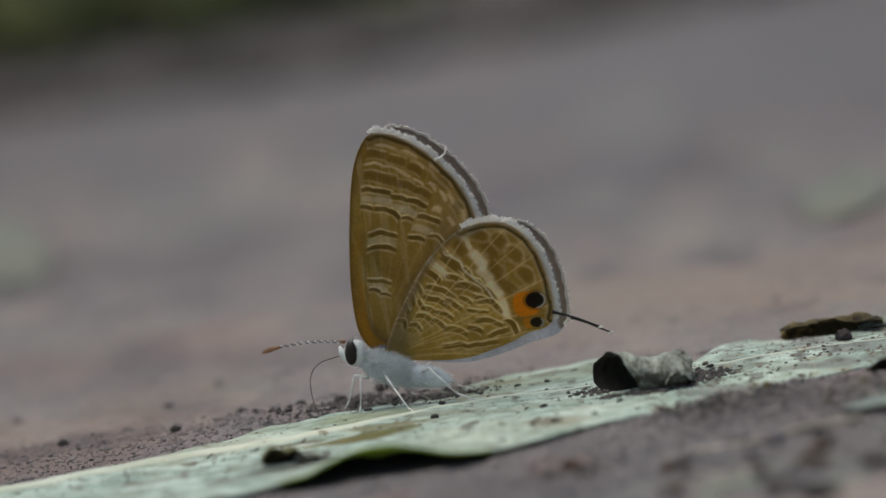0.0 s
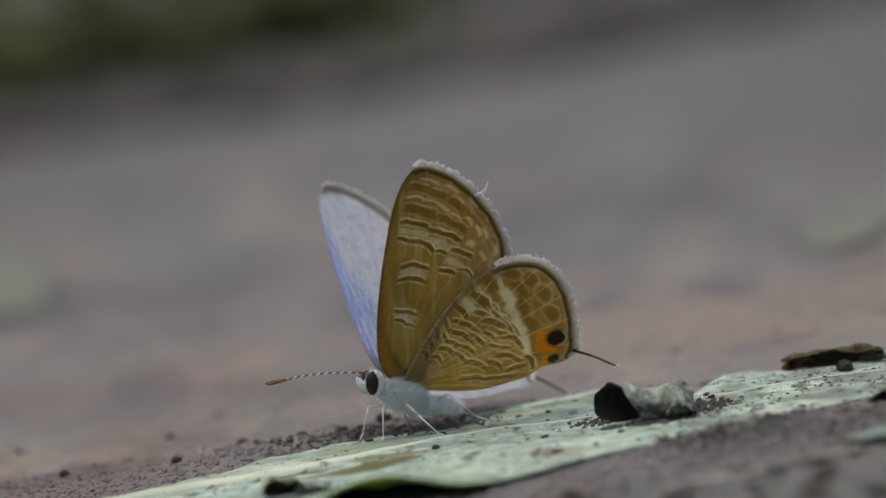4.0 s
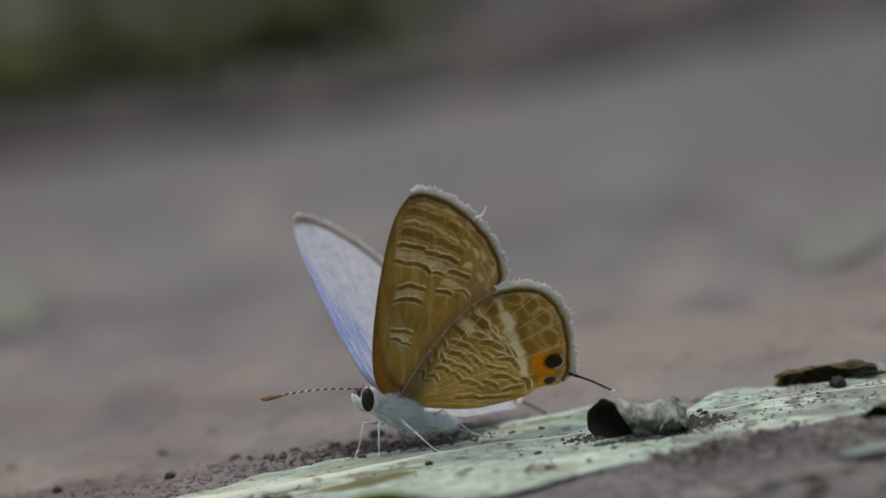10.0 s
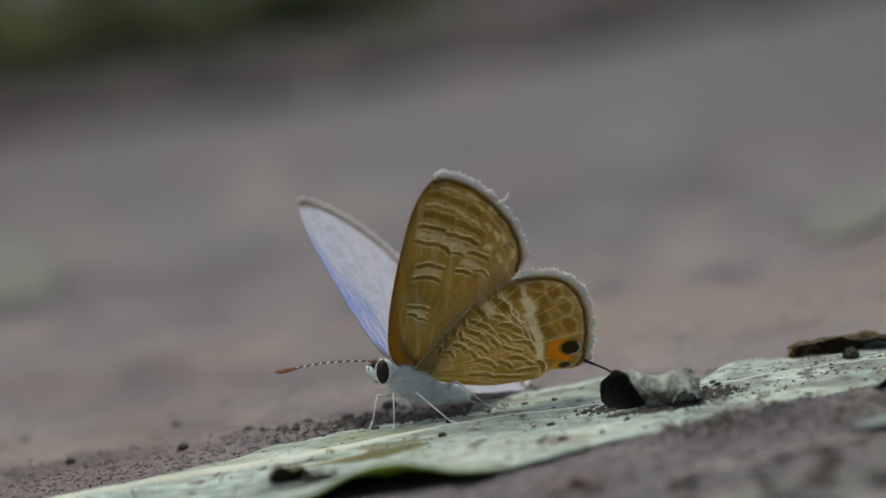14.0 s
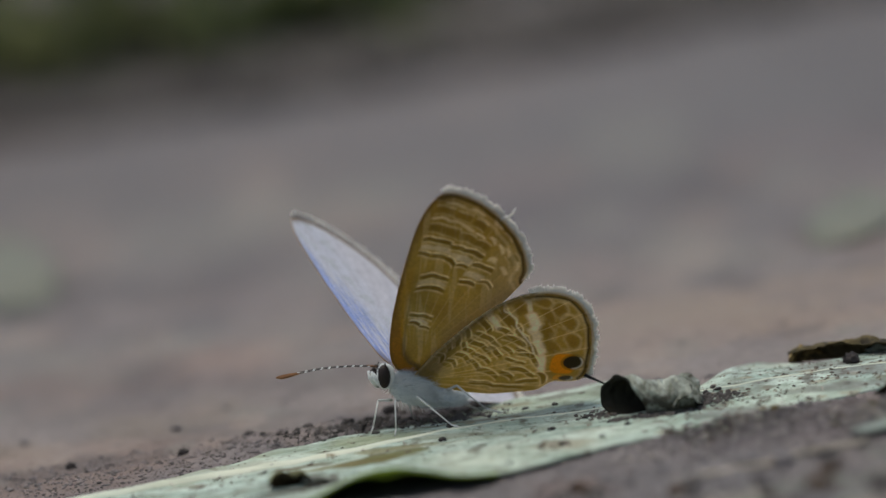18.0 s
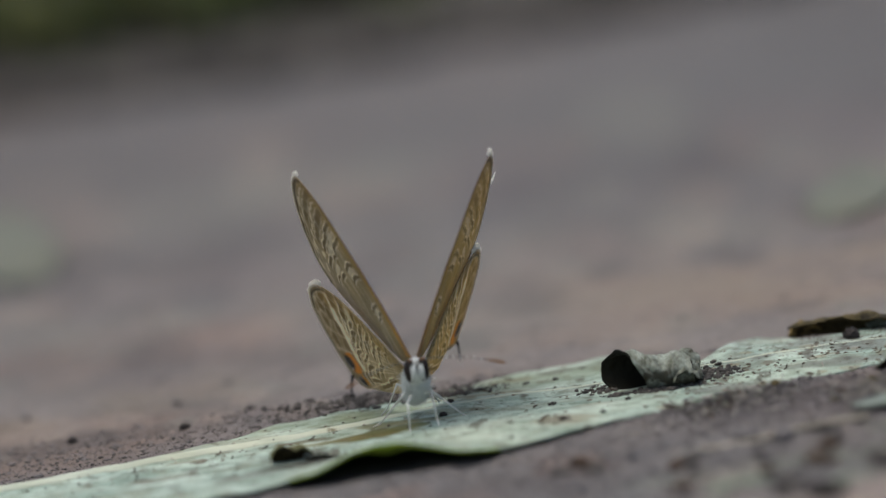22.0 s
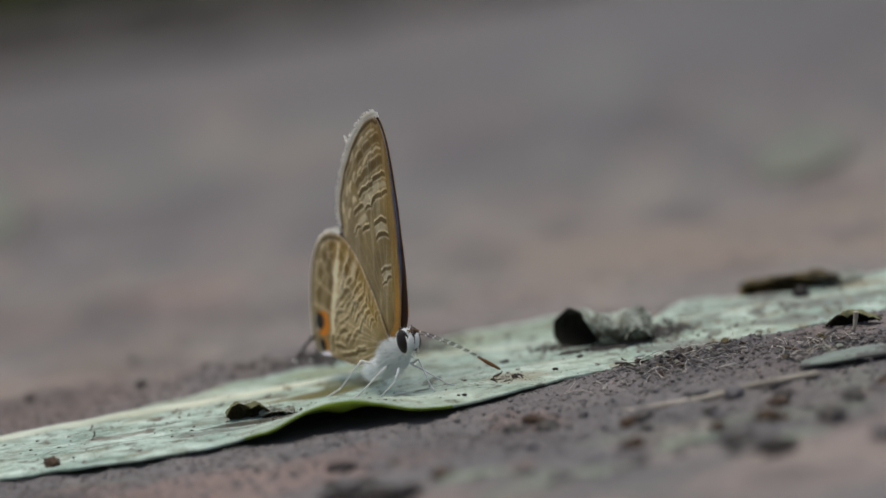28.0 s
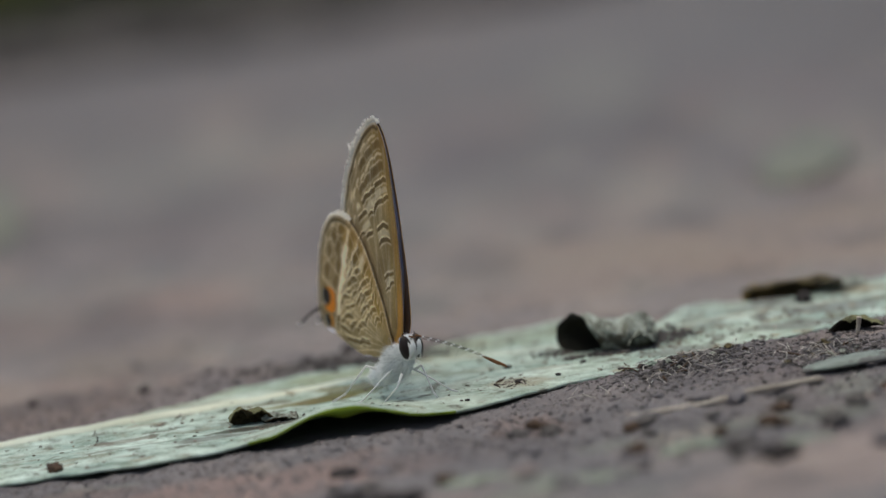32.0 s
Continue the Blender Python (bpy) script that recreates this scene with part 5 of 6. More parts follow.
        ff += [(k, k + 1, k + 2, k + 3), (k + 7, k + 6, k + 5, k + 4), (k, k + 4, k + 5, k + 1), (k + 1, k + 5, k + 6, k + 2), (k + 2, k + 6, k + 7, k + 3), (k + 3, k + 7, k + 4, k)]
    mesh_from("fringe", np.array(fv) * MM, ff, FRINGE, ob, "white hair fringe", smooth=False)
    return ob


butterfly = tagged(new("butterfly"), "small brown-and-white banded butterfly with blue upper wings standing on the leaf", "butterfly")
wings = {}
for side in (1, -1):
    fw = wing("forewing", FORE, under_fore, 7, 14.4, side, butterfly, "brown forewing with pale bands, blue inside", (2.8, 8.6))
    hw = wing("hindwing", HIND, under_hind, 5.2, 12.4, side, butterfly, "banded brown hindwing with orange patch and black eyespots", (5.6, 3.6), 0.3, 1.0 if side > 0 else 0.0)
    bm = bmesh.new()
    tube(bm, [(-x * MM, side * (0.45 + 0.03 * i) * MM, z * MM) for i, (x, z) in enumerate([(13.0, 1.75), (13.9, 1.4), (14.8, 1.0), (15.7, 0.5), (16.35, 0.15)])], [0.13 * MM, 0.09 * MM, 0.08 * MM, 0.08 * MM, 0.05 * MM], 6)
    tail = part("tail", bm, DARK_SCALE, hw, "thin black tail")
    bm = bmesh.new()
    blob(bm, (-16.4 * MM, side * 0.57 * MM, 0.12 * MM), (0.22 * MM, 0.1 * MM, 0.12 * MM), (0, 0, 0), 0.1, 1)
    part("tail_tip", bm, FRINGE, hw, "white tail tip")
    if side > 0:
        bm = bmesh.new()
        tube(bm, [(-6.1 * MM, 0.1 * MM, 14.0 * MM), (-6.55 * MM, 0.12 * MM, 14.1 * MM), (-6.95 * MM, 0.12 * MM, 14.4 * MM), (-7.15 * MM, 0.1 * MM, 14.95 * MM)], [0.13 * MM, 0.11 * MM, 0.08 * MM, 0.03 * MM], 6)
        part("loose_fringe", bm, FRINGE, fw, "white frayed tuft")
    wings[side] = (fw, hw)

# body: thorax, abdomen and head along the pitched axis
def fur(bm, center, size, turn, count, length, seed, spread=0.35, back=0.6, thick=0.022):
    """Short tapered hairs on an oval body."""
    r = random.Random(seed)
    m = Euler([radians(a) for a in turn]).to_matrix()
    for _ in range(count):
        d = Vector((r.gauss(0, 1), r.gauss(0, 1), r.gauss(0, 1))).normalized()
        p = Vector(center) + m @ Vector((d.x * size[0], d.y * size[1], d.z * size[2]))
        n = m @ Vector((d.x / size[0], d.y / size[1], d.z / size[2])).normalized()
        n = (n + Vector((-back, 0, -0.25)) + Vector((r.gauss(0, spread), r.gauss(0, spread), r.gauss(0, spread)))).normalized()
        l = length * r.uniform(0.5, 1.2)
        s = n.cross(Vector((r.gauss(0, 1), r.gauss(0, 1), r.gauss(0, 1)))).normalized() * length * thick
        u = n.cross(s).normalized() * length * thick
        base = [bm.verts.new(p + s), bm.verts.new(p - s * 0.5 + u), bm.verts.new(p - s * 0.5 - u)]
        tip = bm.verts.new(p + n * l)
        for a, b in ((0, 1), (1, 2), (2, 0)):
            bm.faces.new((base[a], base[b], tip))


DOWN = -24
SPECK = grainy("dark_grey_hair", (0.02, 0.02, 0.022), (0.09, 0.09, 0.10), 3000, 0.85, 0.00002)
bm = bmesh.new()
TH_C, TH_S = (-0.45 * MM, 0, 3.2 * MM), (1.95 * MM, 0.84 * MM, 1.1 * MM)
blob(bm, TH_C, TH_S, (0, DOWN, 0), 0.10, 4, 2)
thorax = part("thorax", bm, SKIN, butterfly, "grey-white furry thorax")
bm = bmesh.new()
fur(bm, TH_C, TH_S, (0, DOWN, 0), 6500, 0.5 * MM, 4, 0.22, 1.3)
fur(bm, (-1.3 * MM, 0, 2.35 * MM), (1.5 * MM, 0.7 * MM, 0.6 * MM), (0, DOWN, 0), 1600, 0.7 * MM, 24, 0.25, 1.5)
fur(bm, TH_C, TH_S, (0, DOWN, 0), 260, 0.55 * MM, 34, 0.25, 1.6, 0.06)
fur(bm, TH_C, TH_S, (0, DOWN, 0), 900, 0.85 * MM, 44, 0.55, 0.9, 0.018)
part("fur", bm, FUR, thorax, "long white-grey hairs", smooth=False)
bm = bmesh.new()
fur(bm, (-0.7 * MM, 0, 3.9 * MM), (1.3 * MM, 0.85 * MM, 0.45 * MM), (0, DOWN, 0), 150, 0.3 * MM, 14, 0.6, 0.3, 0.06)
fur(bm, TH_C, TH_S, (0, DOWN, 0), 70, 0.4 * MM, 15, 0.3, 1.6, 0.05)
part("fur", bm, SPECK, thorax, "sparse dark grey hairs", smooth=False)
bm = bmesh.new()
AB_C, AB_S = (-3.0 * MM, 0, 2.05 * MM), (2.05 * MM, 0.62 * MM, 0.78 * MM)
blob(bm, AB_C, AB_S, (0, -16, 0), 0.06, 4, 5)
abdomen = part("abdomen", bm, SKIN, butterfly, "blue-grey abdomen")
bm = bmesh.new()
fur(bm, AB_C, AB_S, (0, -16, 0), 1500, 0.36 * MM, 6, 0.25, 1.0)
fur(bm, AB_C, AB_S, (0, -16, 0), 120, 0.5 * MM, 36, 0.25, 1.6, 0.06)
part("fur", bm, FUR, abdomen, "short white hairs", smooth=False)
HEAD = Vector((1.62, 0, 4.5))
bm = bmesh.new()
blob(bm, HEAD * MM, (0.72 * MM, 0.72 * MM, 0.98 * MM), (0, -10, 0), 0.05, 3, 1)
head = part("head", bm, FUR, butterfly, "white head")
bm = bmesh.new()
fur(bm, HEAD * MM, (0.70 * MM, 0.74 * MM, 0.95 * MM), (0, 0, 0), 620, 0.32 * MM, 9, 0.4, -0.1)
part("fur", bm, FUR, head, "white head hairs", smooth=False)
for side in (1, -1):
    spot = HEAD + Vector((0.36, side * 0.50, 0.08))
    bm = bmesh.new()
    blob(bm, spot * MM, (0.49 * MM, 0.45 * MM, 0.90 * MM), (0, -6, side * -14), 0.0, 4)
    part("eye", bm, EYE_BLACK, head, "large dark brown oval eye")
    bm = bmesh.new()
    turn_eye = Euler((0, radians(-6), radians(side * -14))).to_matrix()
    tube(bm, [tuple((spot + turn_eye @ Vector((0.51 * math.cos(k * 0.25 + 2.0), side * 0.05, 0.91 * math.sin(k * 0.25 + 2.0)))) * MM) for k in range(20)], [0.02 * MM] + [0.075 * MM] * 18 + [0.02 * MM], 6, False)
    part("eye_ring", bm, LIMB, head, "white rim of scales round the eye")
    bm = bmesh.new()
    for dx in (-0.2,):
        tube(bm, [tuple((spot + Vector((dx, side * 0.06, 0.72))) * MM), tuple((spot + Vector((dx * 1.1, side * 0.02, 1.02))) * MM)], [0.07 * MM, 0.03 * MM], 6)
    part("brow_tuft", bm, DARK_SCALE, head, "black tufts above the eye")
    bm = bmesh.new()
    tube(bm, [tuple((HEAD + Vector(p)) * MM) for p in ((0.40, side * 0.20, -0.55), (0.85, side * 0.22, -0.25), (1.08, side * 0.24, 0.2), (1.22, side * 0.28, 0.62))], [0.22 * MM, 0.29 * MM, 0.25 * MM, 0.08 * MM], 8)
    part("palp", bm, FUR, head, "grey-white palp")

# antennae: banded shafts with an orange-tipped club, built along +x
antennae = {}
for side in (1, -1):
    bm = bmesh.new()
    tube(bm, [(0, 0, 0), (0.5 * MM, 0, 0.06 * MM)], 0.065 * MM, 8)
    an = part("antenna", bm, CLUB, butterfly, "black-and-white banded antenna with brown club")
    def arc(s):
        return Vector((s * 1.09, 0.0, 0.30 * math.sin(math.pi * min(1, s / 6.6)))) * MM
    for i in range(18):
        bm = bmesh.new()
        s0, s1 = 0.4 + i * 0.27 + (0.05 if (i + (side > 0)) % 2 else -0.05), 0.4 + (i + 1) * 0.27 + (-0.05 if (i + (side > 0)) % 2 else 0.05)
        tube(bm, [arc(s0), arc((s0 + s1) / 2), arc(s1)], 0.026 * MM, 6)
        part("ring", bm, SKIN if (i + (side > 0)) % 2 else DARK_SCALE, an)
    bm = bmesh.new()
    tube(bm, [arc(5.25), arc(5.6), arc(6.1), arc(6.5), arc(6.7)], [0.04 * MM, 0.075 * MM, 0.115 * MM, 0.11 * MM, 0.045 * MM], 8)
    part("club", bm, CLUB, an, "orange-brown club")
    antennae[side] = an

# proboscis: a chain of short links that curls and stretches in front of the head
LINK, LINKS = 0.34, 19
bm = bmesh.new()
tube(bm, [(0, 0, 0), (0.1 * MM, 0, 0), (0.2 * MM, 0, 0)], 0.06 * MM, 6)
proboscis = part("proboscis", bm, TONGUE, butterfly, "thin brown coiling proboscis")
links = []
for i in range(LINKS):
    bm = bmesh.new()
    r0, r1 = 0.04 - 0.0008 * i, 0.04 - 0.0008 * (i + 1)
    tube(bm, [(-0.03 * MM, 0, 0), (LINK * 0.5 * MM, 0, 0), ((LINK + 0.03) * MM, 0, 0)], [r0 * MM, r0 * MM, r1 * MM], 6)
    links.append(part("link", bm, TONGUE, proboscis))
# pitch of the thread along its length: seconds, (length in mm, degrees)
CURLS = [
    (0.0, ((0, -5), (1.5, -12), (2.6, -48), (3.6, -85), (6.5, -110))),
    (0.5, ((0, 5), (1.4, -5), (2.3, -48), (3.5, -100), (4.8, -143), (6.5, -165))),
    (1.0, ((0, -12), (1.4, -20), (2.3, -55), (3.0, -84), (6.5, -94))),
    (1.5, ((0, -2), (1.1, -10), (1.9, -50), (3.0, -90), (4.5, -120), (6.5, -230))),
    (2.0, ((0, 0), (1.3, -8), (3.4, -160), (5.0, -340), (6.5, -580))),
    (2.5, ((0, -15), (1.0, -30), (3.0, -190), (4.7, -395), (6.5, -700))),
    (3.2, ((0, -165), (2.6, -515), (4.5, -875), (6.5, -1395))),
    (6.3, ((0, -165), (2.6, -515), (4.5, -875), (6.5, -1395))),
    (7.0, ((0, -28), (1.2, -40), (2.0, -65), (2.8, -88), (6.5, -96))),
    (8.0, ((0, -40), (0.8, -48), (2.8, -330), (4.5, -680), (6.5, -1200))),
    (8.7, ((0, -165), (2.6, -515), (4.5, -875), (6.5, -1395))),
    (32.0, ((0, -165), (2.6, -515), (4.5, -875), (6.5, -1395)))]


def thread(t):
    """Poses of the links at t seconds."""
    mids = (np.arange(LINKS) + 0.5) * LINK
    table = np.array([np.interp(mids, [k[0] for k in keys], [k[1] for k in keys]) for _, keys in CURLS])
    out, x, z = [], 0.0, 0.0
    for i in range(LINKS):
        a = radians(float(np.interp(t, [c[0] for c in CURLS], table[:, i])))
        out.append(Matrix.Translation((x * MM, 0, z * MM)) @ Matrix.Rotation(-a, 4, "Y"))
        x, z = x + LINK * math.cos(a), z + LINK * math.sin(a)
    return out

# legs: white, two joints and a foot each
legs = []
LEFT_FORE = ((1.0, 0.5, 2.6), (1.54, 0.9, 2.78), (1.85, 0.95, 0.6), (2.05, 1.0, 0.10))
RIGHT_FORE = ((1.0, 0.6, 2.5), (2.05, 0.9, 2.66), (2.75, 0.9, 0.8), (3.1, 0.95, 0.25))
MIDDLE = ((-0.3, 0.9, 2.6), (-0.85, 1.75, 1.75), (-1.75, 3.0, 0.35), (-2.25, 3.6, 0.06))
REAR = ((-3.1, 0.5, 2.5), (-3.6, 1.1, 2.8), (-5.4, 1.75, 0.75), (-6.65, 2.05, 0.15))
for side in (1, -1):
    for hip, knee, ankle, toe in ((LEFT_FORE if side > 0 else RIGHT_FORE), MIDDLE, REAR):
        root = Vector((hip[0], hip[1] * side, hip[2])) * MM
        q = [Vector((p[0], p[1] * side, p[2])) * MM - root for p in (hip, knee, ankle, toe)]
        bm = bmesh.new()
        tube(bm, [q[0], q[0].lerp(q[1], 0.5), q[1]], [0.115 * MM, 0.10 * MM, 0.075 * MM], 8)
        leg = part("leg", bm, LIMB, butterfly, "slender white leg")
        legs.append((leg, root, q[3]))
        bm = bmesh.new()
        tube(bm, [q[1], q[1].lerp(q[2], 0.5), q[2]], [0.075 * MM, 0.06 * MM, 0.052 * MM], 8)
        part("shin", bm, LIMB, leg)
        bm = bmesh.new()
        tube(bm, [q[2], q[3]], [0.07 * MM, 0.05 * MM], 6)
        part("foot", bm, LIMB, leg)


# ---- what moves ----
def motions():
    """Body place and heading, wing opening and swing, in mm and degrees:
    seconds, x, y, heading, opening of the left and right forewing, their swings, opening of the hindwings, their swings."""
    rows = [
        (0, -3.14, 12.27, 177.5, 4.8, 0.0, 0.4, 2.1, 6.0, 1.0, -1.2, 2.4),
        (0.5, -2.42, 13.58, 178.7, 18.0, -0.3, -0.6, 1.2, 7.3, 0.7, 3.8, 7.5),
        (1, -1.74, 14.35, 195.5, 17.9, 39.8, 3.3, 2.5, 19.5, 24.8, 3.9, 5.3),
        (1.5, -1.80, 13.70, 198.4, 17.9, 43.8, 4.5, 0.9, 21.3, 43.8, 7.5, 13.9),
        (2, -1.77, 13.66, 199.5, 18.3, 43.9, 4.8, 1.1, 20.2, 43.9, 3.0, 9.1),
        (2.5, -1.88, 13.20, 200.4, 16.9, 42.5, 5.0, 1.5, 20.1, 42.5, 5.0, 10.7),
        (4.5, -2.00, 12.01, 199.1, 13.2, 40.0, 4.4, -0.1, 17.6, 39.6, 0.1, 6.8),
        (5, -1.83, 12.32, 200.3, 17.6, 43.9, 2.7, -2.6, 29.1, 43.5, -10.1, 1.0),
        (5.5, -1.94, 12.26, 198.5, 14.7, 44.3, 4.4, -1.2, 17.5, 43.5, 8.1, 13.2),
        (6, -1.97, 12.03, 199.0, 15.0, 43.8, 4.1, -0.7, 12.8, 43.0, 10.4, 15.1),
        (6.5, -1.91, 12.12, 201.3, 16.3, 42.1, 3.5, -1.5, 24.4, 41.7, -9.6, -1.1),
        (7, -1.87, 11.99, 200.0, 17.4, 43.9, 3.1, -2.0, 22.5, 43.7, 0.2, 7.1),
        (7.5, -1.89, 12.22, 201.9, 20.7, 45.8, 3.9, -0.6, 23.5, 45.3, 5.3, 10.5),
        (8, -1.87, 12.23, 201.8, 21.8, 46.7, 3.9, -0.3, 24.5, 45.9, 5.7, 10.9),
        (8.5, -1.86, 12.00, 202.4, 23.4, 48.4, 3.5, -0.2, 26.6, 47.6, 5.3, 10.9),
        (9, -1.84, 11.97, 203.1, 23.2, 47.3, 3.4, 0.1, 26.0, 47.0, 4.7, 10.4),
        (9.5, -1.82, 11.83, 203.4, 23.3, 46.4, 3.0, -0.5, 27.7, 46.5, -5.3, 2.6),
        (10, -1.85, 11.89, 201.1, 20.7, 47.4, 3.5, -1.1, 23.6, 46.8, 4.0, 9.4),
        (10.5, -1.83, 11.76, 202.6, 22.2, 46.3, 3.3, -1.2, 25.3, 45.6, -2.3, 4.1),
        (11, -1.78, 11.97, 202.5, 22.3, 46.8, 2.7, -1.5, 27.3, 46.6, -4.5, 3.0),
        (11.5, -1.85, 12.01, 201.9, 23.2, 48.5, 3.3, -1.0, 24.9, 47.9, 5.6, 10.4),
        (12, -1.86, 11.95, 202.3, 24.2, 48.7, 3.7, -0.4, 25.4, 48.0, 6.3, 10.8),
        (12.5, -1.80, 11.90, 203.6, 26.5, 50.0, 3.6, 0.1, 28.9, 49.4, 6.6, 11.6),
        (13, -1.81, 11.91, 204.2, 27.8, 50.8, 3.6, 0.7, 29.8, 50.0, 7.1, 11.7),
        (13.5, -1.79, 11.52, 203.9, 28.4, 51.7, 3.6, 0.6, 30.6, 50.8, 7.0, 12.4),
        (14, -1.79, 11.58, 204.4, 29.0, 51.6, 3.5, 1.0, 31.5, 50.7, 7.2, 12.3),
        (14.5, -1.77, 11.89, 204.3, 29.3, 51.9, 3.5, 1.1, 31.9, 51.2, 7.6, 12.7),
        (16.5, -1.74, 11.92, 205.6, 32.3, 53.3, 3.6, 1.9, 34.9, 54.2, 8.4, 14.0),
        (17, -1.76, 11.83, 206.1, 34.0, 54.1, 3.6, 2.2, 37.0, 54.4, 8.4, 14.2),
        (17.5, -1.76, 11.66, 206.7, 34.4, 54.4, 3.3, 2.4, 37.8, 54.6, 8.5, 14.9),
        (18, -1.77, 11.57, 207.0, 35.1, 54.9, 3.1, 2.7, 38.0, 55.5, 8.9, 14.6),
        (18.5, -1.77, 11.82, 206.6, 34.9, 54.7, 3.3, 2.6, 37.8, 55.2, 9.2, 14.5),
        (19, -1.73, 11.81, 207.3, 35.9, 54.9, 2.9, 3.0, 39.4, 55.4, 8.8, 14.7),
        (19.5, -1.84, 11.59, 213.8, 35.2, 51.0, 3.6, 3.2, 37.1, 46.8, 7.4, 11.5),
        (20, -2.47, 10.39, 220.5, 31.1, 48.1, 2.6, 3.0, 30.7, 57.1, 2.9, 4.3),
        (20.5, -2.48, 8.78, 242.3, 29.2, 42.9, 2.8, 3.1, 27.5, 45.1, 4.9, 5.9),
        (21, -1.33, 8.26, 258.5, 37.1, 40.2, 0.1, -0.3, 28.6, 40.4, 13.0, 11.2),
        (21.5, -1.21, 8.11, 269.7, 36.0, 39.5, 1.6, 0.2, 38.9, 36.1, 10.6, 16.0),
        (22, -1.34, 2.20, 275.1, 31.3, 23.6, 2.9, 9.0, 30.7, 26.8, 3.6, 11.1),
        (22.5, -0.92, -2.63, 282.3, 4.8, 1.9, 3.3, 2.3, 5.4, 8.7, -2.1, -5.2),
        (23, -0.41, -5.69, 290.7, 3.0, -5.3, 3.1, 3.2, 4.1, -2.1, 1.0, 1.0),
        (23.5, -0.08, -4.23, 293.1, 2.6, -4.9, 1.5, 1.6, 4.1, -2.1, 5.9, 5.9),
        (24, 0.48, -5.49, 293.9, 3.0, -5.3, -0.2, 0.1, 5.1, -3.1, -0.6, -0.6),
        (24.5, 0.56, -5.18, 297.5, 3.5, -5.8, 0.4, 0.6, 5.5, -3.5, 5.7, 5.7),
        (25, 0.63, -5.51, 298.6, 3.9, -6.2, 0.4, 0.7, 7.2, -5.2, 9.5, 9.5),
        (25.5, 0.73, -5.58, 295.8, 3.1, -5.4, 0.5, 0.7, 6.5, -4.5, 8.4, 8.4),
        (27.5, 0.51, -5.66, 299.8, 6.7, -9.0, 1.8, 1.7, 10.8, -8.8, 2.7, 2.7),
        (28, 0.51, -5.60, 300.1, 7.0, -9.3, 2.2, 2.2, 11.9, -9.9, 9.1, 9.1),
        (28.5, 0.55, -5.61, 297.3, 5.8, -8.1, 1.9, 1.9, 7.6, -5.6, -6.2, -6.2),
        (29, 0.37, -5.52, 303.0, 8.5, -10.8, 1.5, 1.5, 10.4, -8.4, 3.5, 3.5),
        (29.5, 0.34, -5.52, 302.8, 8.6, -10.9, 2.4, 2.3, 12.4, -10.4, 9.4, 9.4),
        (30, 0.46, -5.50, 300.4, 7.6, -9.9, 2.6, 2.6, 12.2, -10.2, 8.4, 8.4),
        (30.5, 0.50, -5.61, 298.5, 7.2, -9.5, 3.4, 3.4, 11.2, -9.2, 2.0, 2.0),
        (31, 0.54, -5.72, 297.0, 6.1, -8.4, 3.1, 3.1, 9.3, -7.3, 0.7, 0.7),
        (31.5, 0.52, -5.88, 297.7, 6.5, -8.8, 3.3, 3.3, 9.7, -7.7, -0.1, -0.1),
        (32, 0.54, -5.78, 297.5, 6.2, -8.5, 3.6, 3.4, 9.2, -7.2, -2.0, -2.0),
    ]
    placed, fl, fr, hl, hr = [], [], [], [], []

    def set_wing(pivot, opening, swing, side):
        return Matrix.Translation(pivot * MM) @ Matrix.Rotation(radians(-side * opening), 4, AXIS) @ Matrix.Rotation(radians(-swing), 4, "Y")

    hind = HINGE + Vector((-0.35, 0, -0.53))
    for t, x, y, turn, ol, orr, sw, swr, hol, hor, sl, sr in rows:
        placed.append((t, pose(x * MM, y * MM, 0.3 * MM, 0, 0, turn)))
        # closed wings stand apart at the root by the width of the thorax and meet at the tips
        beside = Vector((0, 0.5, 0)) if t > 22.75 else Vector((0, 0, 0))
        fl.append((t, set_wing(HINGE + beside, ol, sw, 1)))
        apart = Vector((-0.6, 0, 0)) if t < 0.25 else Vector((0, 0, 0))
        fr.append((t, set_wing(HINGE + apart, orr, swr, -1)))
        hl.append((t, set_wing(hind, hol, sl, 1)))
        hr.append((t, set_wing(hind + apart, hor, sr, -1)))
    walk(butterfly, placed)
    for (fw, hw), a, b in ((wings[1], fl, hl), (wings[-1], fr, hr)):
        walk(fw, a)
        walk(hw, b)
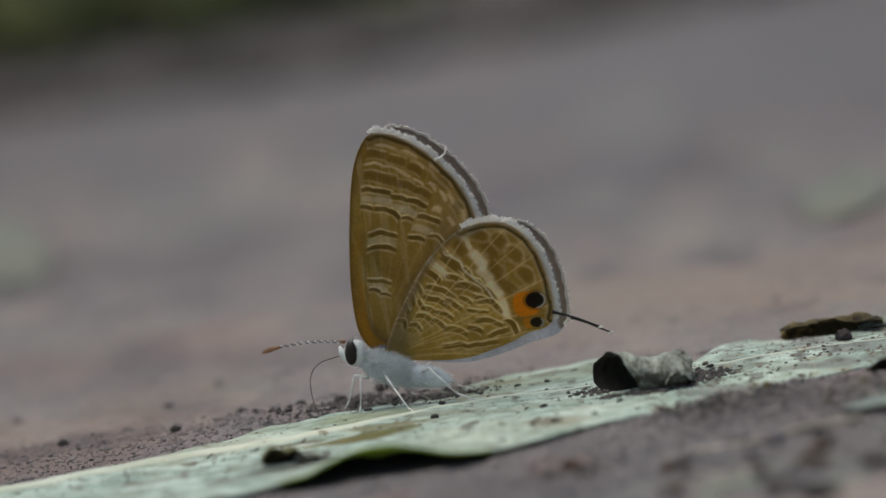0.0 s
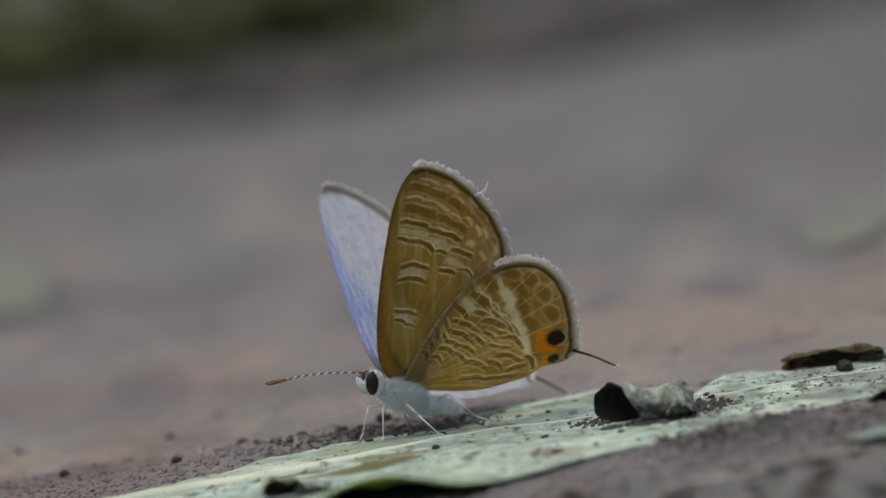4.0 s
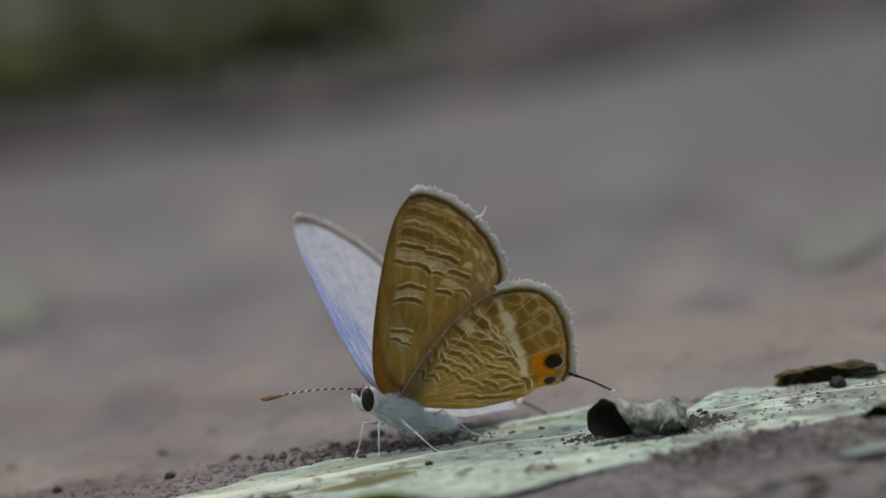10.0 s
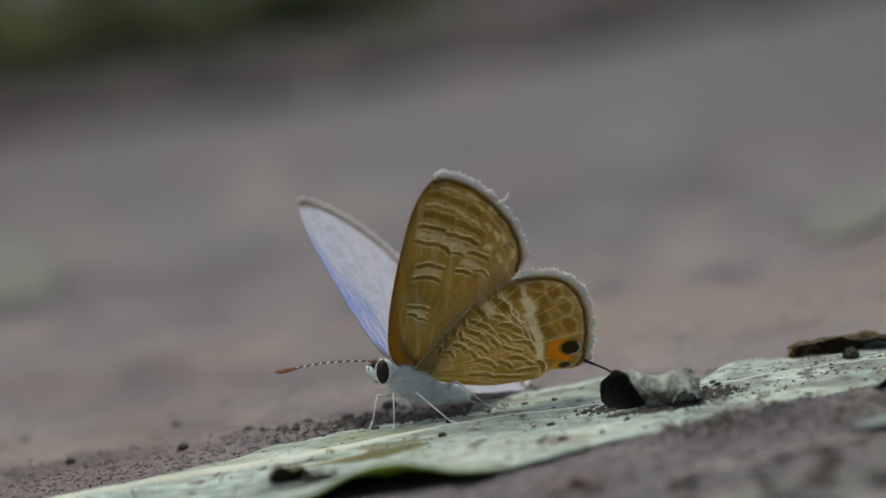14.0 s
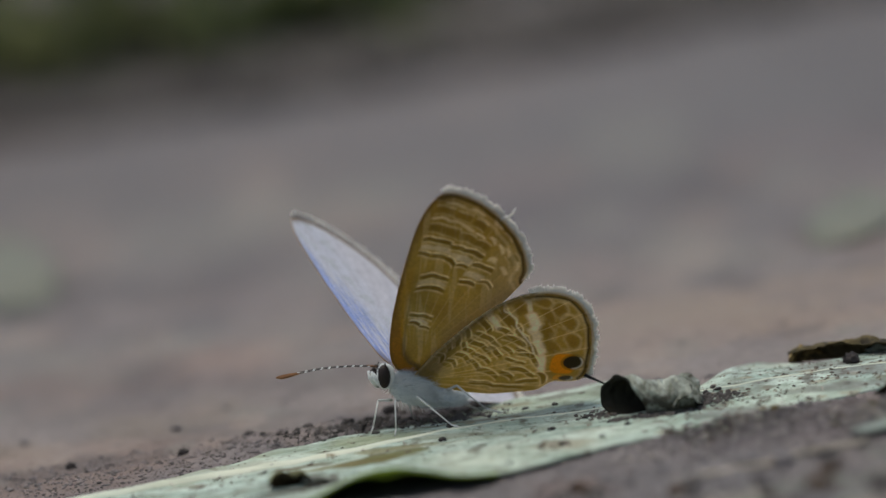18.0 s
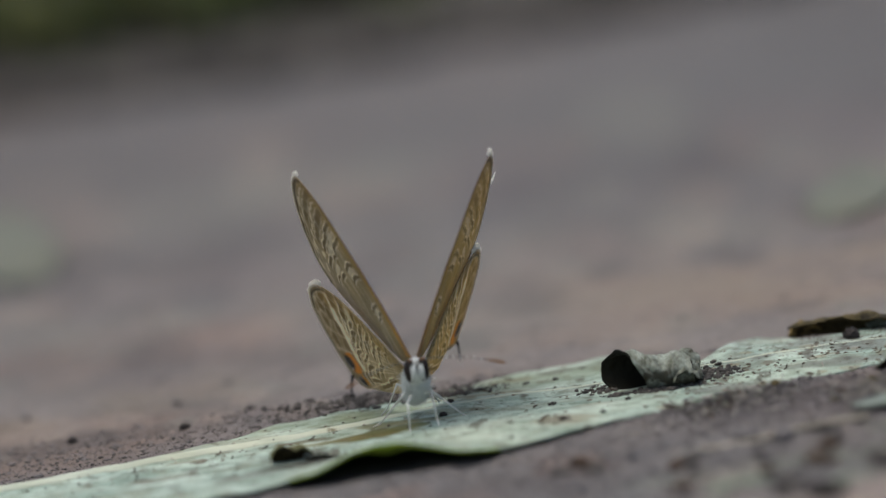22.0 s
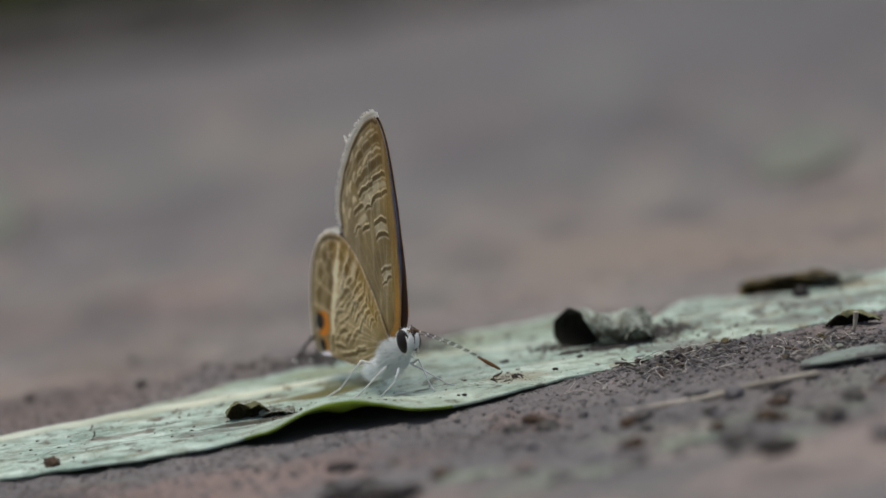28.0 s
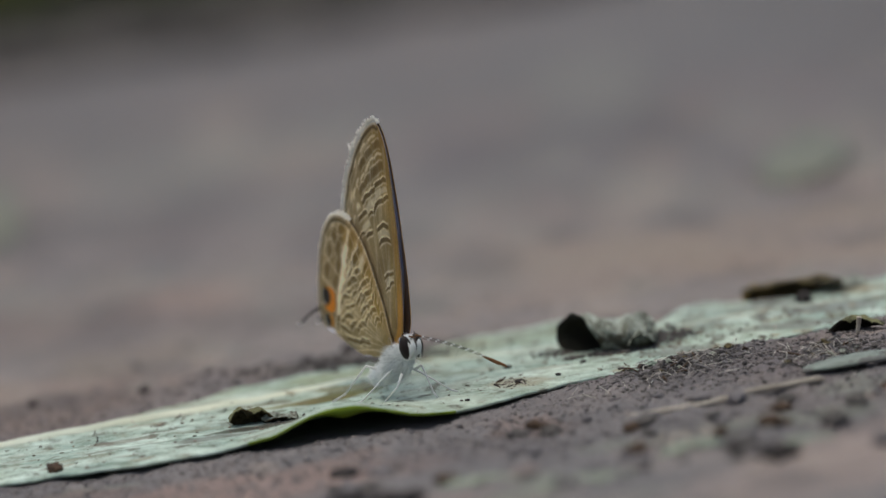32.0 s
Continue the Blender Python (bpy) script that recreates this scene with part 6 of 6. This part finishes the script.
    # antennae: seconds, bearing of the left and right one from the heading, dip
    feel = [(0.0, -28, -30, 4), (0.5, -14, -16, 3), (1.0, -18, -18, -1), (19.5, -27, -27, -1), (20.0, -24, -26, 2), (20.5, 40, -50, 3), (21.0, 54, -54, 2), (21.5, 54, -54, 0),
            (22.0, 54, -50, 4), (22.5, 60, 20, 16), (23.0, 66, 62, 24), (23.5, 67, 67, 8), (24.0, 67, 67, 32), (24.5, 67, 67, 33), (28.0, 67, 67, 34), (29.0, 67, 67, 29), (32.0, 67, 67, 28)]
    for side in (1, -1):
        root = (HEAD + Vector((0.72, side * 0.26, 0.92))) * MM
        keys = []
        for t, l, r, dip in feel:
            turn = Euler((0, radians(dip), radians(l if side > 0 else r)))
            if side < 0 and t >= 23.0:
                tip = (HEAD + Vector((0.72, 0.26, 0.92))) * MM + Euler((0, radians(dip), radians(l))).to_matrix() @ Vector((7.1 * MM, 0, 0))
                d = tip - root
                turn = Euler((0, -math.asin(d.z / d.length), math.atan2(d.y, d.x)))
            keys.append((t, Matrix.Translation(root) @ turn.to_matrix().to_4x4()))
        walk(antennae[side], keys)
    # where the feet point from the hips after the turn; the left fore and rear legs only swing forward
    stance = (None, (2.02, 2.99), None, (-2.45, -1.06), (-2.5, -1.58), (-2.61, -2.11))
    for (leg, root, toe), bearing in zip(legs, stance):
        hinge = Vector((-toe.y, toe.x, 0)).normalized()
        late = Matrix.Rotation(radians(-14), 4, hinge)
        if bearing:
            drop = 0.25 * MM - root.z
            reach = math.sqrt(max(0.0, toe.length_squared - drop * drop))
            way = Vector((bearing[0], bearing[1], 0)).normalized() * reach + Vector((0, 0, drop))
            late = toe.rotation_difference(way).to_matrix().to_4x4()
        walk(leg, [(t, Matrix.Translation(root) @ m) for t, m in ((0.0, Matrix()), (21.5, Matrix()), (23.0, late), (32.0, late))])
    mouth = (HEAD + Vector((0.92, 0, -0.05))) * MM
    proboscis.matrix_local = Matrix.Translation(mouth)
    times = [0.0, 0.25, 0.5, 0.75, 1.0, 1.25] + [1.5 + 0.04 * i for i in range(44)] + [3.3, 6.2] + [6.3 + 0.03 * i for i in range(82)] + [8.8, 32.0]
    chain = [thread(t) for t in times]
    for i, link in enumerate(links):
        walk(link, [(t, c[i]) for t, c in zip(times, chain)])


motions()
